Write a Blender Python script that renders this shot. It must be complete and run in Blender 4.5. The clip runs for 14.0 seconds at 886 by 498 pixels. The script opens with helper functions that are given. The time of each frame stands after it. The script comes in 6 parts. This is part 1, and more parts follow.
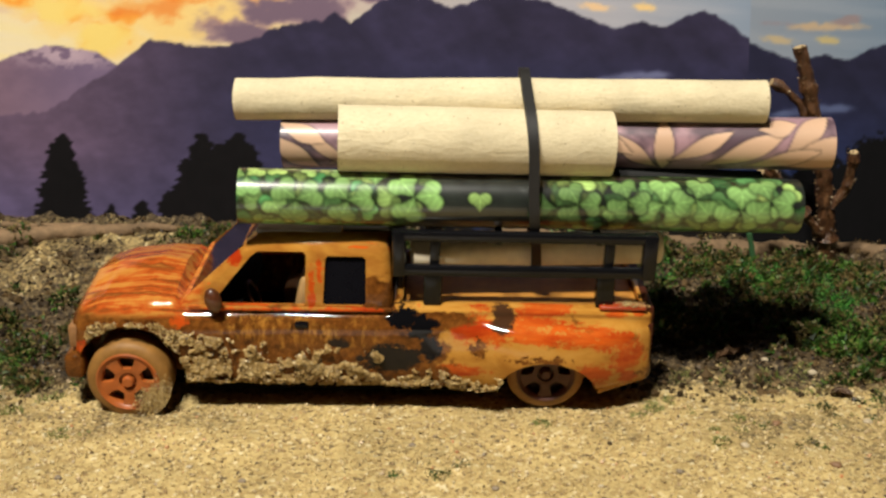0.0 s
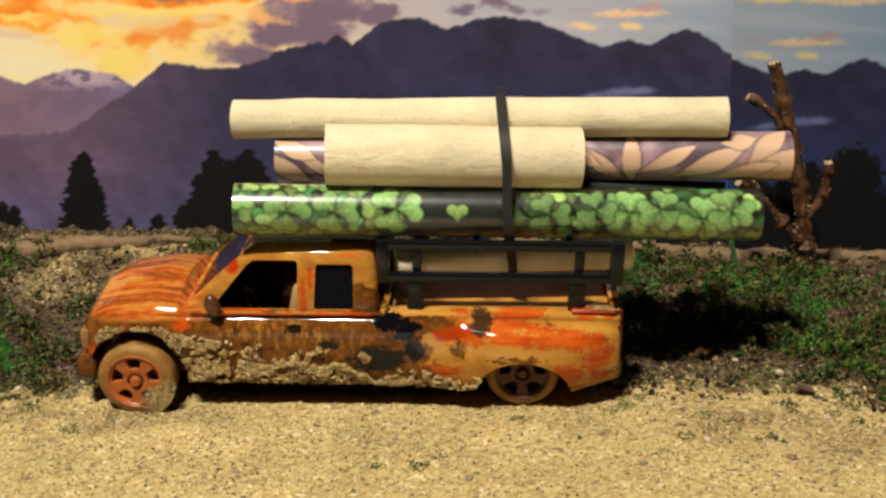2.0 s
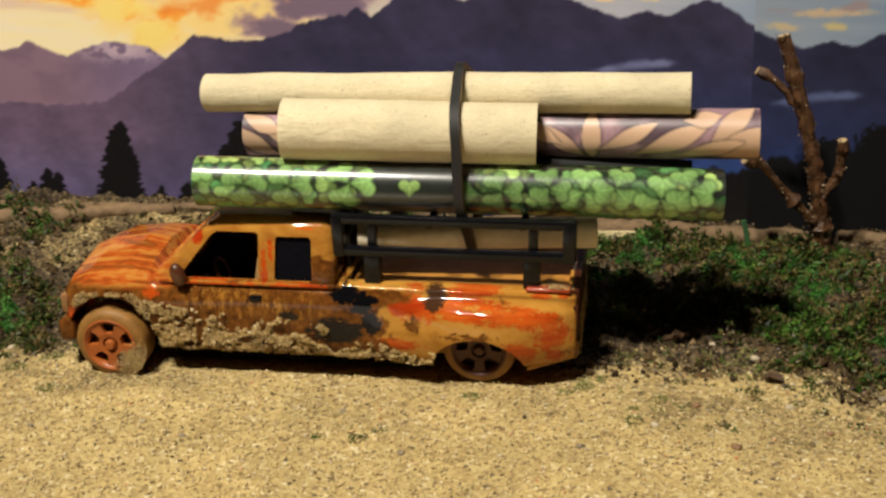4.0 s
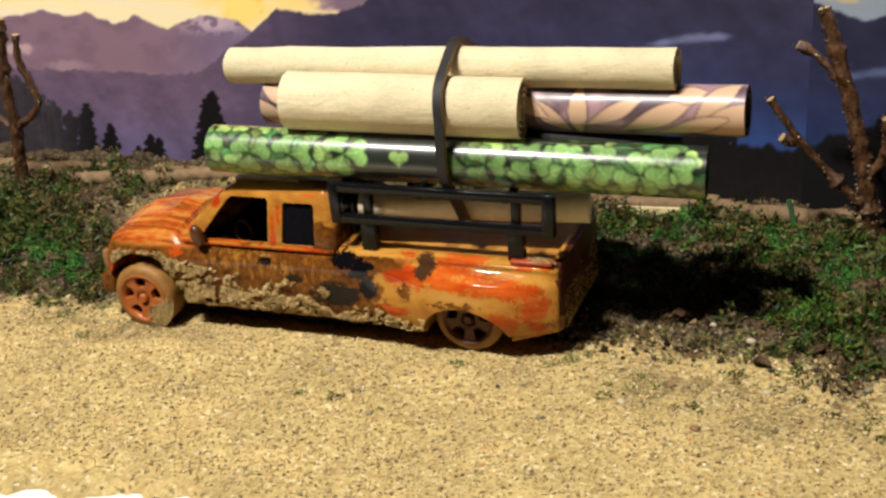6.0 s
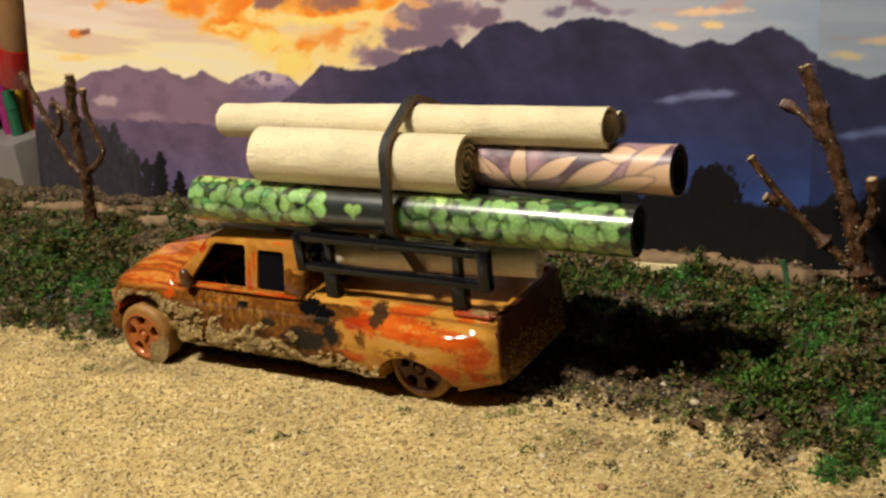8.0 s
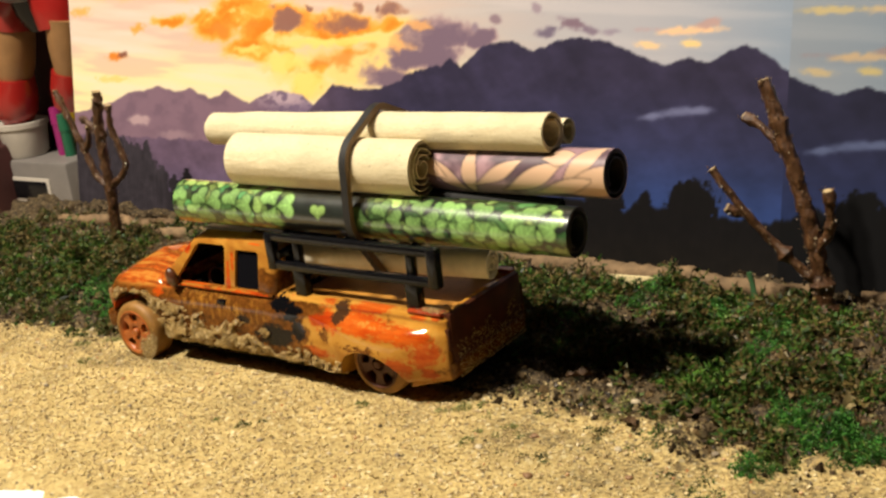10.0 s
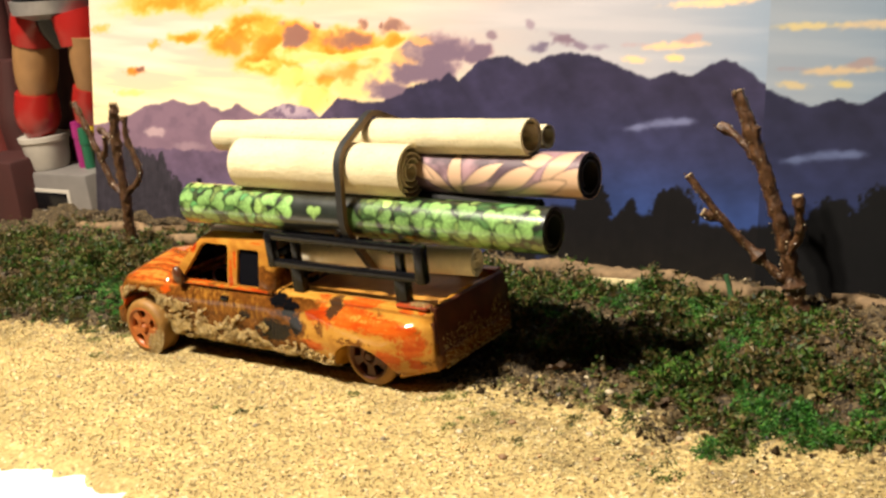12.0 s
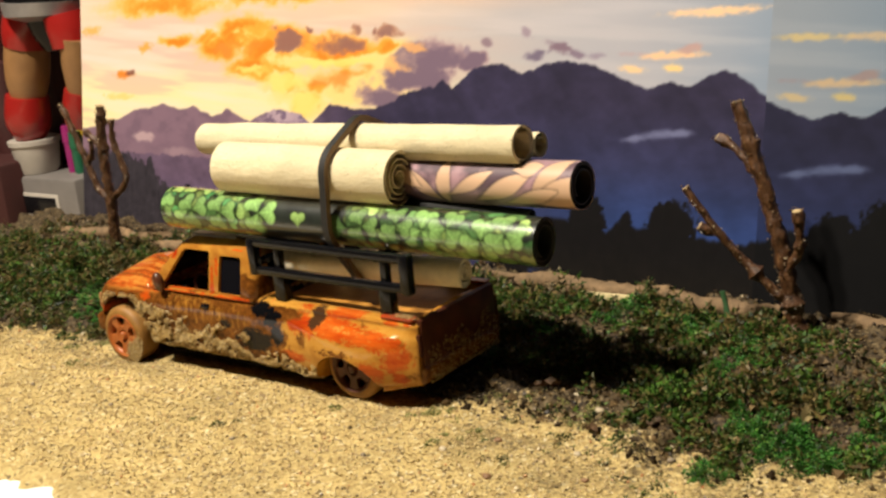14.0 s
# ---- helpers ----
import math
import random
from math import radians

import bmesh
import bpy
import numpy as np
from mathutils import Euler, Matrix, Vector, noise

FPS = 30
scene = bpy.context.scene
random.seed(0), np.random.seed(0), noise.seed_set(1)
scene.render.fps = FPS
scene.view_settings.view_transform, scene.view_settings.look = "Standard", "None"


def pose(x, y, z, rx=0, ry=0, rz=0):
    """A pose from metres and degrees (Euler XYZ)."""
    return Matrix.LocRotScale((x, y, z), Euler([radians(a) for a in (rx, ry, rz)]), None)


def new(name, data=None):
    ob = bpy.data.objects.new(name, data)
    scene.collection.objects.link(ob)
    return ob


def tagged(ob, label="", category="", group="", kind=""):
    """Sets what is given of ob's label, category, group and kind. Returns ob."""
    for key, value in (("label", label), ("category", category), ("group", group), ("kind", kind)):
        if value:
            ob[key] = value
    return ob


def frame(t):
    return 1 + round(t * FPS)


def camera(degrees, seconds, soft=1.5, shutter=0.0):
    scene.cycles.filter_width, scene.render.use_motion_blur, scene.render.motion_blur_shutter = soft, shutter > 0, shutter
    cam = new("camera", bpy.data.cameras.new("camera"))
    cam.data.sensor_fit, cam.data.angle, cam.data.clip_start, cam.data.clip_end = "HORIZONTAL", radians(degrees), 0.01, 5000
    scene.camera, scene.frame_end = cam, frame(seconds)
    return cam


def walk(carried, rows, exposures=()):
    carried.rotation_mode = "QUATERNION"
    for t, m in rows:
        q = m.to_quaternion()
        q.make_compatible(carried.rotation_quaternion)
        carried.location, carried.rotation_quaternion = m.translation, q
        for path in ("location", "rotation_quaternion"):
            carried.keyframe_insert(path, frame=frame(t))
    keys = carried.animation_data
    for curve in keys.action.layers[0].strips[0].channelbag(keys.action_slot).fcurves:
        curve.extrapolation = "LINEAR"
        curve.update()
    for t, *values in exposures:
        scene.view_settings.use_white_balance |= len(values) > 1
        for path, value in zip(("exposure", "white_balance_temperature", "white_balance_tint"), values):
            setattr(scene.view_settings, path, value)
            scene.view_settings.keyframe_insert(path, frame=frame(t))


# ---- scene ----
cam = camera(42.0, 14.0, soft=2.6)
METRES, EYE, TILT, LEAN, TURN = 0.16, 0.0774, -21.75, -0.76, 0.0
ROWS = [
    (0.0, 0.0, 0.0, 0.0, 0.0, 0.0, -0.0),
    (0.5, 0.0114, -0.0345, -0.0041, 0.29, 0.14, 0.19),
    (1.0, 0.0188, -0.0547, -0.008, 0.9, 0.34, 0.35),
    (1.5, 0.0209, -0.0628, -0.0092, 1.37, 0.44, 0.39),
    (2.0, 0.0511, -0.0693, -0.0028, 1.98, 0.55, 0.35),
    (2.5, 0.0806, -0.0688, 0.013, 2.87, 0.38, 0.22),
    (3.0, 0.1252, -0.0584, 0.0034, 4.55, -0.07, -0.15),
    (5.5, 0.3898, -0.0331, 0.0109, 18.88, -2.68, -1.89),
    (6.0, 0.4395, -0.0214, 0.0125, 21.24, -2.94, -2.41),
    (6.5, 0.4963, -0.0147, 0.0321, 24.48, -3.1, -2.99),
    (7.0, 0.5563, 0.0059, 0.032, 27.33, -2.65, -3.35),
    (7.5, 0.5984, 0.0259, 0.0365, 29.37, -2.03, -3.34),
    (8.0, 0.6511, 0.0468, 0.0297, 30.9, -1.14, -3.73),
    (8.5, 0.6942, 0.0607, 0.0183, 32.65, -0.38, -4.26),
    (11.0, 0.8094, 0.082, -0.0054, 35.91, 0.93, -4.99),
    (11.5, 0.8224, 0.0798, -0.0096, 36.2, 1.23, -5.12),
    (12.0, 0.8504, 0.0467, -0.022, 36.48, 1.69, -5.43),
    (12.5, 0.8325, 0.0658, -0.0214, 36.48, 1.82, -5.82),
    (13.0, 0.8328, 0.0766, -0.0235, 36.55, 2.0, -6.08),
    (13.5, 0.836, 0.0772, -0.0217, 36.45, 2.22, -6.24),
    (14.0, 0.8364, 0.0842, -0.0237, 36.36, 2.41, -6.45),
]
walk(cam, [(t, pose(0, 0, EYE, TILT, LEAN, TURN) @ pose(METRES * x, METRES * y, METRES * z, 90 + pitch, roll, yaw)) for t, x, y, z, yaw, pitch, roll in ROWS],
     exposures=[(0.0, -0.12, 6050, 10), (1.0, -0.14, 6080, 10), (2.0, -0.15, 6230, 10), (3.0, -0.36, 6370, 10), (5.5, 0.02, 5900, 10), (7.0, -0.02, 6180, 10), (8.5, -0.2, 6360, 10), (11.0, 0.52, 6620, 10), (12.0, 0.6, 6560, 10), (12.5, 0.32, 6540, 10), (14.0, 0.22, 6500, 10)])

from mathutils.bvhtree import BVHTree

# ---- world, lamp ----
world = bpy.data.worlds.new("room_air")
scene.world = world
world.use_nodes = True
world.node_tree.nodes["Background"].inputs[0].default_value = (1.0, 0.86, 0.70, 1)
world.node_tree.nodes["Background"].inputs[1].default_value = 0.013

# a ceiling lamp with two bulbs
for at, watts in (((-0.150, -0.105, 0.580), 14.6), ((-0.085, -0.105, 0.580), 14.6)):
    bulb = bpy.data.lights.new("lamp_bulb", "POINT")
    bulb.energy, bulb.color, bulb.shadow_soft_size = watts, (1.0, 0.90, 0.74), 0.016
    new("lamp_bulb", bulb).matrix_world = pose(*at)

MM = 0.001
rng = np.random.default_rng(7)


# ---- small tools (all shapes are given in millimetres) ----
def lin(c):
    c = np.asarray(c, float)
    return np.where(c <= 0.04045, c / 12.92, ((c + 0.055) / 1.055) ** 2.4)


def vnoise(x, y, seed=0):
    """Smooth value noise in 0..1 on arrays."""
    xi, yi = np.floor(x).astype(np.int64), np.floor(y).astype(np.int64)
    fx, fy = x - xi, y - yi
    fx, fy = fx * fx * (3 - 2 * fx), fy * fy * (3 - 2 * fy)

    def h(a, b):
        v = np.sin(a * 127.1 + b * 311.7 + seed * 74.7) * 43758.5453
        return v - np.floor(v)
    top = h(xi, yi) * (1 - fx) + h(xi + 1, yi) * fx
    low = h(xi, yi + 1) * (1 - fx) + h(xi + 1, yi + 1) * fx
    return top * (1 - fy) + low * fy


def fbm(x, y, seed=0, octaves=4):
    out, amp, total = 0.0, 1.0, 0.0
    for k in range(octaves):
        out = out + amp * vnoise(x * 2 ** k, y * 2 ** k, seed + 13 * k)
        total += amp
        amp *= 0.5
    return out / total


def sstep(a, b, x):
    t = np.clip((x - a) / (b - a), 0, 1)
    return t * t * (3 - 2 * t)


def mesh_from(name, verts, faces, material, smooth=True, colors=None, sharp=None):
    me = bpy.data.meshes.new(name)
    me.from_pydata((np.asarray(verts, float) * MM).tolist(), [], [list(map(int, f)) for f in faces] if not isinstance(faces, np.ndarray) else faces.tolist())
    for m in material if isinstance(material, (list, tuple)) else [material]:
        me.materials.append(m)
    if colors is not None:
        at = me.color_attributes.new("print", "FLOAT_COLOR", "POINT")
        c = np.ones((len(verts), 4))
        c[:, :3] = colors
        at.data.foreach_set("color", c.ravel())
    me.polygons.foreach_set("use_smooth", [smooth] * len(me.polygons))
    me.update()
    if sharp:
        me.set_sharp_from_angle(angle=radians(sharp))
    return me


def root(name, at=(0, 0, 0), **tags):
    ob = new(name)
    ob.empty_display_size = 0.005
    ob.location = [a * MM for a in at]
    return tagged(ob, **tags)


def hang(ob, parent):
    if parent:
        ob.parent = parent
    return ob


def put(name, me, parent=None, label="", **tags):
    ob = hang(new(name, me), parent)
    return tagged(ob, label=label, **tags)


def part(name, bm, material, parent=None, label="", smooth=True, sharp=35, **tags):
    """Links a bmesh in millimetres as one mesh object."""
    bmesh.ops.recalc_face_normals(bm, faces=bm.faces[:])
    bmesh.ops.scale(bm, vec=(MM, MM, MM), verts=bm.verts[:])
    me = bpy.data.meshes.new(name)
    bm.to_mesh(me)
    bm.free()
    for m in material if isinstance(material, (list, tuple)) else [material]:
        me.materials.append(m)
    me.polygons.foreach_set("use_smooth", [smooth] * len(me.polygons))
    if smooth and sharp:
        me.set_sharp_from_angle(angle=radians(sharp))
    return put(name, me, parent, label, **tags)


def box(bm, x0, x1, y0, y1, z0, z1, bevel=0.0, segs=2):
    r = bmesh.ops.create_cube(bm, size=1)["verts"]
    for v in r:
        v.co = Vector(((x0 + x1) / 2 + v.co.x * (x1 - x0), (y0 + y1) / 2 + v.co.y * (y1 - y0), (z0 + z1) / 2 + v.co.z * (z1 - z0)))
    if bevel:
        edges = list({e for v in r for e in v.link_edges})
        bmesh.ops.bevel(bm, geom=edges, offset=bevel, segments=segs, affect="EDGES", profile=0.5)
    return bm


def prism(poly, axis, a, b):
    """A closed prism: poly in the two other axes, from a to b along axis."""
    bm = bmesh.new()

    def at(p, q):
        return {"x": (q, p[0], p[1]), "y": (p[0], q, p[1]), "z": (p[0], p[1], q)}[axis]
    lo, hi = [bm.verts.new(at(p, a)) for p in poly], [bm.verts.new(at(p, b)) for p in poly]
    bm.faces.new(lo), bm.faces.new(hi[::-1])
    for i in range(len(poly)):
        j = (i + 1) % len(poly)
        bm.faces.new((lo[i], lo[j], hi[j], hi[i]))
    bmesh.ops.recalc_face_normals(bm, faces=bm.faces[:])
    return bm


def tube(bm, pts, radii, n=10, rough=0.0, seed=0):
    """A tapering round rod along a polyline, with closed ends."""
    P = [Vector(p) for p in pts]
    rings = []
    side = Vector((0.31, 0.87, 0.38))
    for i, p in enumerate(P):
        d = (P[min(i + 1, len(P) - 1)] - P[max(i - 1, 0)]).normalized()
        u = d.cross(side).normalized()
        w = d.cross(u)
        ring = []
        for k in range(n):
            a = 2 * math.pi * k / n
            q = radii[i] * (1 + rough * noise.noise(Vector((p.x * 0.7 + math.cos(a) + seed, p.y * 0.7 + math.sin(a), p.z * 0.7))))
            ring.append(bm.verts.new(p + u * (q * math.cos(a)) + w * (q * math.sin(a))))
        rings.append(ring)
    for r, s in zip(rings, rings[1:]):
        for k in range(n):
            bm.faces.new((r[k], r[(k + 1) % n], s[(k + 1) % n], s[k]))
    bm.faces.new(rings[0][::-1]), bm.faces.new(rings[-1])
    return bm


def lathe(bm, profile, centre, axis="y", n=40):
    """profile: (along, radius) pairs, closed on itself."""
    rings = []
    for k in range(n):
        a = 2 * math.pi * k / n
        c, s = math.cos(a), math.sin(a)
        ring = []
        for l, r in profile:
            v = (r * c, l, r * s) if axis == "y" else (l, r * c, r * s) if axis == "x" else (r * c, r * s, l)
            ring.append(bm.verts.new(Vector(v) + Vector(centre)))
        rings.append(ring)
    m = len(profile)
    for k in range(n):
        r, s = rings[k], rings[(k + 1) % n]
        for i in range(m):
            j = (i + 1) % m
            bm.faces.new((r[i], r[j], s[j], s[i]))
    return bm


def dense(pts, step):
    """Catmull-Rom through points, resampled."""
    P = [Vector(p) for p in pts]
    P = [2 * P[0] - P[1]] + P + [2 * P[-1] - P[-2]]
    out = []
    for i in range(1, len(P) - 2):
        n = max(1, int((P[i + 1] - P[i]).length / step))
        for k in range(n):
            t = k / n
            a, b, c, d = P[i - 1:i + 3]
            out.append(0.5 * ((2 * b) + (c - a) * t + (2 * a - 5 * b + 4 * c - d) * t * t + (3 * b - a - 3 * c + d) * t ** 3))
    out.append(P[-2])
    return out


def carve(me, cutters, mode="DIFFERENCE"):
    """The mesh less the cutters (bmeshes in millimetres)."""
    ob = new("blank", me)
    spare = []
    for bm in cutters:
        bmesh.ops.scale(bm, vec=(MM, MM, MM), verts=bm.verts[:])
        cm = bpy.data.meshes.new("cut")
        bm.to_mesh(cm)
        bm.free()
        co = new("cut", cm)
        spare.append(co)
        mod = ob.modifiers.new("cut", "BOOLEAN")
        mod.operation, mod.solver, mod.object = mode, "EXACT", co
    out = bpy.data.meshes.new_from_object(ob.evaluated_get(bpy.context.evaluated_depsgraph_get()))
    for o in [ob] + spare:
        d = o.data
        bpy.data.objects.remove(o)
        bpy.data.meshes.remove(d)
    return out


OCT_V = np.array([(1, 0, 0), (-1, 0, 0), (0, 1, 0), (0, -1, 0), (0, 0, 1), (0, 0, -1)], float)
OCT_F = np.array([(0, 2, 4), (2, 1, 4), (1, 3, 4), (3, 0, 4), (2, 0, 5), (1, 2, 5), (3, 1, 5), (0, 3, 5)])


def crumbs(name, places, sizes, material, squash=0.6, jitter=0.35, gen=rng, long=1.0):
    """Many small angular grains in one mesh."""
    n = len(places)
    v = OCT_V[None] * (1 + jitter * gen.uniform(-1, 1, (n, 6, 1)))
    v = v * sizes[:, None, None] * np.stack([long * gen.uniform(0.7, 1.3, n), gen.uniform(squash, 1.2, n), gen.uniform(squash, 1.1, n)], 1)[:, None, :]
    a, b = gen.uniform(0, 6.28, n), gen.uniform(-1.2, 1.2, n)
    ca, sa, cb, sb = np.cos(a)[:, None], np.sin(a)[:, None], np.cos(b)[:, None], np.sin(b)[:, None]
    x, y, z = v[..., 0], v[..., 1], v[..., 2]
    y, z = y * cb - z * sb, y * sb + z * cb
    if long > 1:
        e = gen.uniform(-0.3, 1.4, n)[:, None]
        x, z = x * np.cos(e) - z * np.sin(e), x * np.sin(e) + z * np.cos(e)
    x, y = x * ca - y * sa, x * sa + y * ca
    v = np.stack([x, y, z], -1) + np.asarray(places)[:, None, :]
    f = (OCT_F[None] + 6 * np.arange(n)[:, None, None]).reshape(-1, 3)
    return mesh_from(name, v.reshape(-1, 3), f, material, smooth=False)


TET_V = np.array([(1.6, 0, 0), (-0.7, 0.75, -0.35), (-0.7, -0.75, -0.35), (-0.5, 0, 0.7)], float)
TET_F = np.array([(0, 1, 3), (0, 3, 2), (0, 2, 1), (1, 2, 3)])


def sprigs(name, places, sizes, lean, material, gen=rng):
    """Many tiny pointed leaves in one mesh; lean (n, 3) is the way that each one points."""
    n = len(places)
    d = lean / np.maximum(np.linalg.norm(lean, axis=1, keepdims=True), 1e-6)
    r = gen.normal(size=(n, 3))
    u = np.cross(d, r)
    u /= np.maximum(np.linalg.norm(u, axis=1, keepdims=True), 1e-6)
    w = np.cross(d, u)
    t = TET_V[None] * (1 + 0.25 * gen.uniform(-1, 1, (n, 4, 1))) * sizes[:, None, None]
    v = t[..., 0:1] * d[:, None] * gen.uniform(0.8, 1.8, (n, 1, 1)) + t[..., 1:2] * u[:, None] + t[..., 2:3] * w[:, None] + np.asarray(places)[:, None]
    f = (TET_F[None] + 4 * np.arange(n)[:, None, None]).reshape(-1, 3)
    return mesh_from(name, v.reshape(-1, 3), f, material, smooth=False)


def cushions(cx, cy, rad, high, per, gen):
    """Places and directions of leaves on many low domes."""
    k = np.maximum(6, (per * rad * rad).astype(int))
    i = np.repeat(np.arange(len(cx)), k)
    a, q = gen.uniform(0, 6.28, len(i)), np.sqrt(gen.uniform(0, 1, len(i)))
    dx, dy = np.cos(a) * q, np.sin(a) * q
    x, y = cx[i] + dx * rad[i], cy[i] + dy * rad[i]
    top = high[i] * (1 - q ** 2)
    z = ground_z(x, y) + top * gen.uniform(0.45, 1.1, len(i))
    lean = np.stack([dx * 1.2, dy * 1.2, 0.55 + 0 * dx], 1) + 0.55 * gen.normal(size=(len(i), 3))
    return np.stack([x, y, z], 1), lean


# ---- materials ----
def material(name):
    m = bpy.data.materials.new(name)
    m.use_nodes = True
    nt = m.node_tree
    return m, nt, nt.nodes["Principled BSDF"]


def nd(nt, kind, **sets):
    n = nt.nodes.new(kind)
    for k, v in sets.items():
        if k in n.inputs:
            n.inputs[k].default_value = v
    return n


def mm_coords(nt, scale=(1, 1, 1), rot=(0, 0, 0)):
    """Place in millimetres, stretched by scale."""
    tc = nt.nodes.new("ShaderNodeTexCoord")
    mp = nt.nodes.new("ShaderNodeMapping")
    mp.inputs["Scale"].default_value = [1000 * s for s in scale]
    mp.inputs["Rotation"].default_value = rot
    nt.links.new(tc.outputs["Object"], mp.inputs["Vector"])
    return mp.outputs["Vector"]


def noise_tex(nt, vec, scale, detail=4.0, rough=0.55, distort=0.0):
    n = nt.nodes.new("ShaderNodeTexNoise")
    n.inputs["Scale"].default_value, n.inputs["Detail"].default_value = scale, detail
    n.inputs["Roughness"].default_value, n.inputs["Distortion"].default_value = rough, distort
    nt.links.new(vec, n.inputs["Vector"])
    return n.outputs["Fac"]


def ramp(nt, fac, stops, constant=False):
    r = nt.nodes.new("ShaderNodeValToRGB")
    r.color_ramp.interpolation = "CONSTANT" if constant else "LINEAR"
    e = r.color_ramp.elements
    while len(e) < len(stops):
        e.new(0.5)
    for el, (p, c) in zip(e, stops):
        el.position, el.color = p, (*c, 1) if not isinstance(c, (int, float)) else (c, c, c, 1)
    nt.links.new(fac, r.inputs["Fac"])
    return r.outputs["Color"]


def mix(nt, fac, a, b, mode="MIX"):
    n = nt.nodes.new("ShaderNodeMix")
    n.data_type, n.blend_type = "RGBA", mode
    for s, v in (("Factor", fac), (6, a), (7, b)):
        s = n.inputs[0] if s == "Factor" else n.inputs[s]
        if isinstance(v, (int, float)):
            s.default_value = v
        elif isinstance(v, tuple):
            s.default_value = (*v, 1)
        else:
            nt.links.new(v, s)
    return n.outputs[2]


def calc(nt, op, a, b=0.0, c=None):
    n = nt.nodes.new("ShaderNodeMath")
    n.operation = op
    for i, v in enumerate((a, b) if c is None else (a, b, c)):
        if isinstance(v, (int, float)):
            n.inputs[i].default_value = v
        else:
            nt.links.new(v, n.inputs[i])
    return n.outputs[0]


def span(nt, v, a, b):
    n = nt.nodes.new("ShaderNodeMapRange")
    n.interpolation_type = "SMOOTHSTEP"
    n.inputs["From Min"].default_value, n.inputs["From Max"].default_value = a, b
    nt.links.new(v, n.inputs["Value"])
    return n.outputs["Result"]


def bump(nt, bsdf, height, strength, mm):
    b = nt.nodes.new("ShaderNodeBump")
    b.inputs["Strength"].default_value, b.inputs["Distance"].default_value = strength, mm * MM
    nt.links.new(height, b.inputs["Height"])
    nt.links.new(b.outputs["Normal"], bsdf.inputs["Normal"])


def island(nt):
    return nt.nodes.new("ShaderNodeNewGeometry").outputs["Random Per Island"]


def plain(name, color, rough=0.5, grain=0.12, size=1.2, metal=0.0, coat=0.0, relief=0.0):
    """One colour with soft wear at two scales."""
    m, nt, b = material(name)
    v = mm_coords(nt)
    a, c = noise_tex(nt, v, size), noise_tex(nt, v, size * 0.17)
    k = calc(nt, "MULTIPLY_ADD", a, 2 * grain, 1 - grain)
    k = calc(nt, "MULTIPLY", k, calc(nt, "MULTIPLY_ADD", c, 2 * grain, 1 - grain))
    nt.links.new(mix(nt, 1.0, tuple(color), k, "MULTIPLY"), b.inputs["Base Color"])
    b.inputs["Roughness"].default_value, b.inputs["Metallic"].default_value, b.inputs["Coat Weight"].default_value = rough, metal, coat
    if relief:
        bump(nt, b, a, 0.5, relief)
    return m


def grains(name, stops, rough=0.6, gloss=0.3):
    m, nt, b = material(name)
    nt.links.new(ramp(nt, island(nt), stops), b.inputs["Base Color"])
    b.inputs["Roughness"].default_value = rough
    b.inputs["Specular IOR Level"].default_value = gloss
    return m


def printed(name, rough=0.5, coat=0.0, relief=0.0):
    """A printed sheet: its pigment is stored with the mesh."""
    m, nt, b = material(name)
    at = nt.nodes.new("ShaderNodeAttribute")
    at.attribute_name = "print"
    n = noise_tex(nt, mm_coords(nt), 6.0)
    k = calc(nt, "MULTIPLY_ADD", n, 0.12, 0.94)
    nt.links.new(mix(nt, 1.0, at.outputs["Color"], k, "MULTIPLY"), b.inputs["Base Color"])
    b.inputs["Roughness"].default_value, b.inputs["Coat Weight"].default_value = rough, coat
    b.inputs["Coat Roughness"].default_value = 0.12
    if relief:
        bump(nt, b, n, 0.4, relief)
    return m


M_PRINT = printed("poster_paper", 0.7, 0.0)
M_PRINT.node_tree.nodes["Principled BSDF"].inputs["Specular IOR Level"].default_value = 0.12
M_GLOSS_PRINT = printed("glossy_wrapping_paper", 0.32, 0.9)
M_MATT_PRINT = printed("matt_wrapping_paper", 0.4, 0.15)


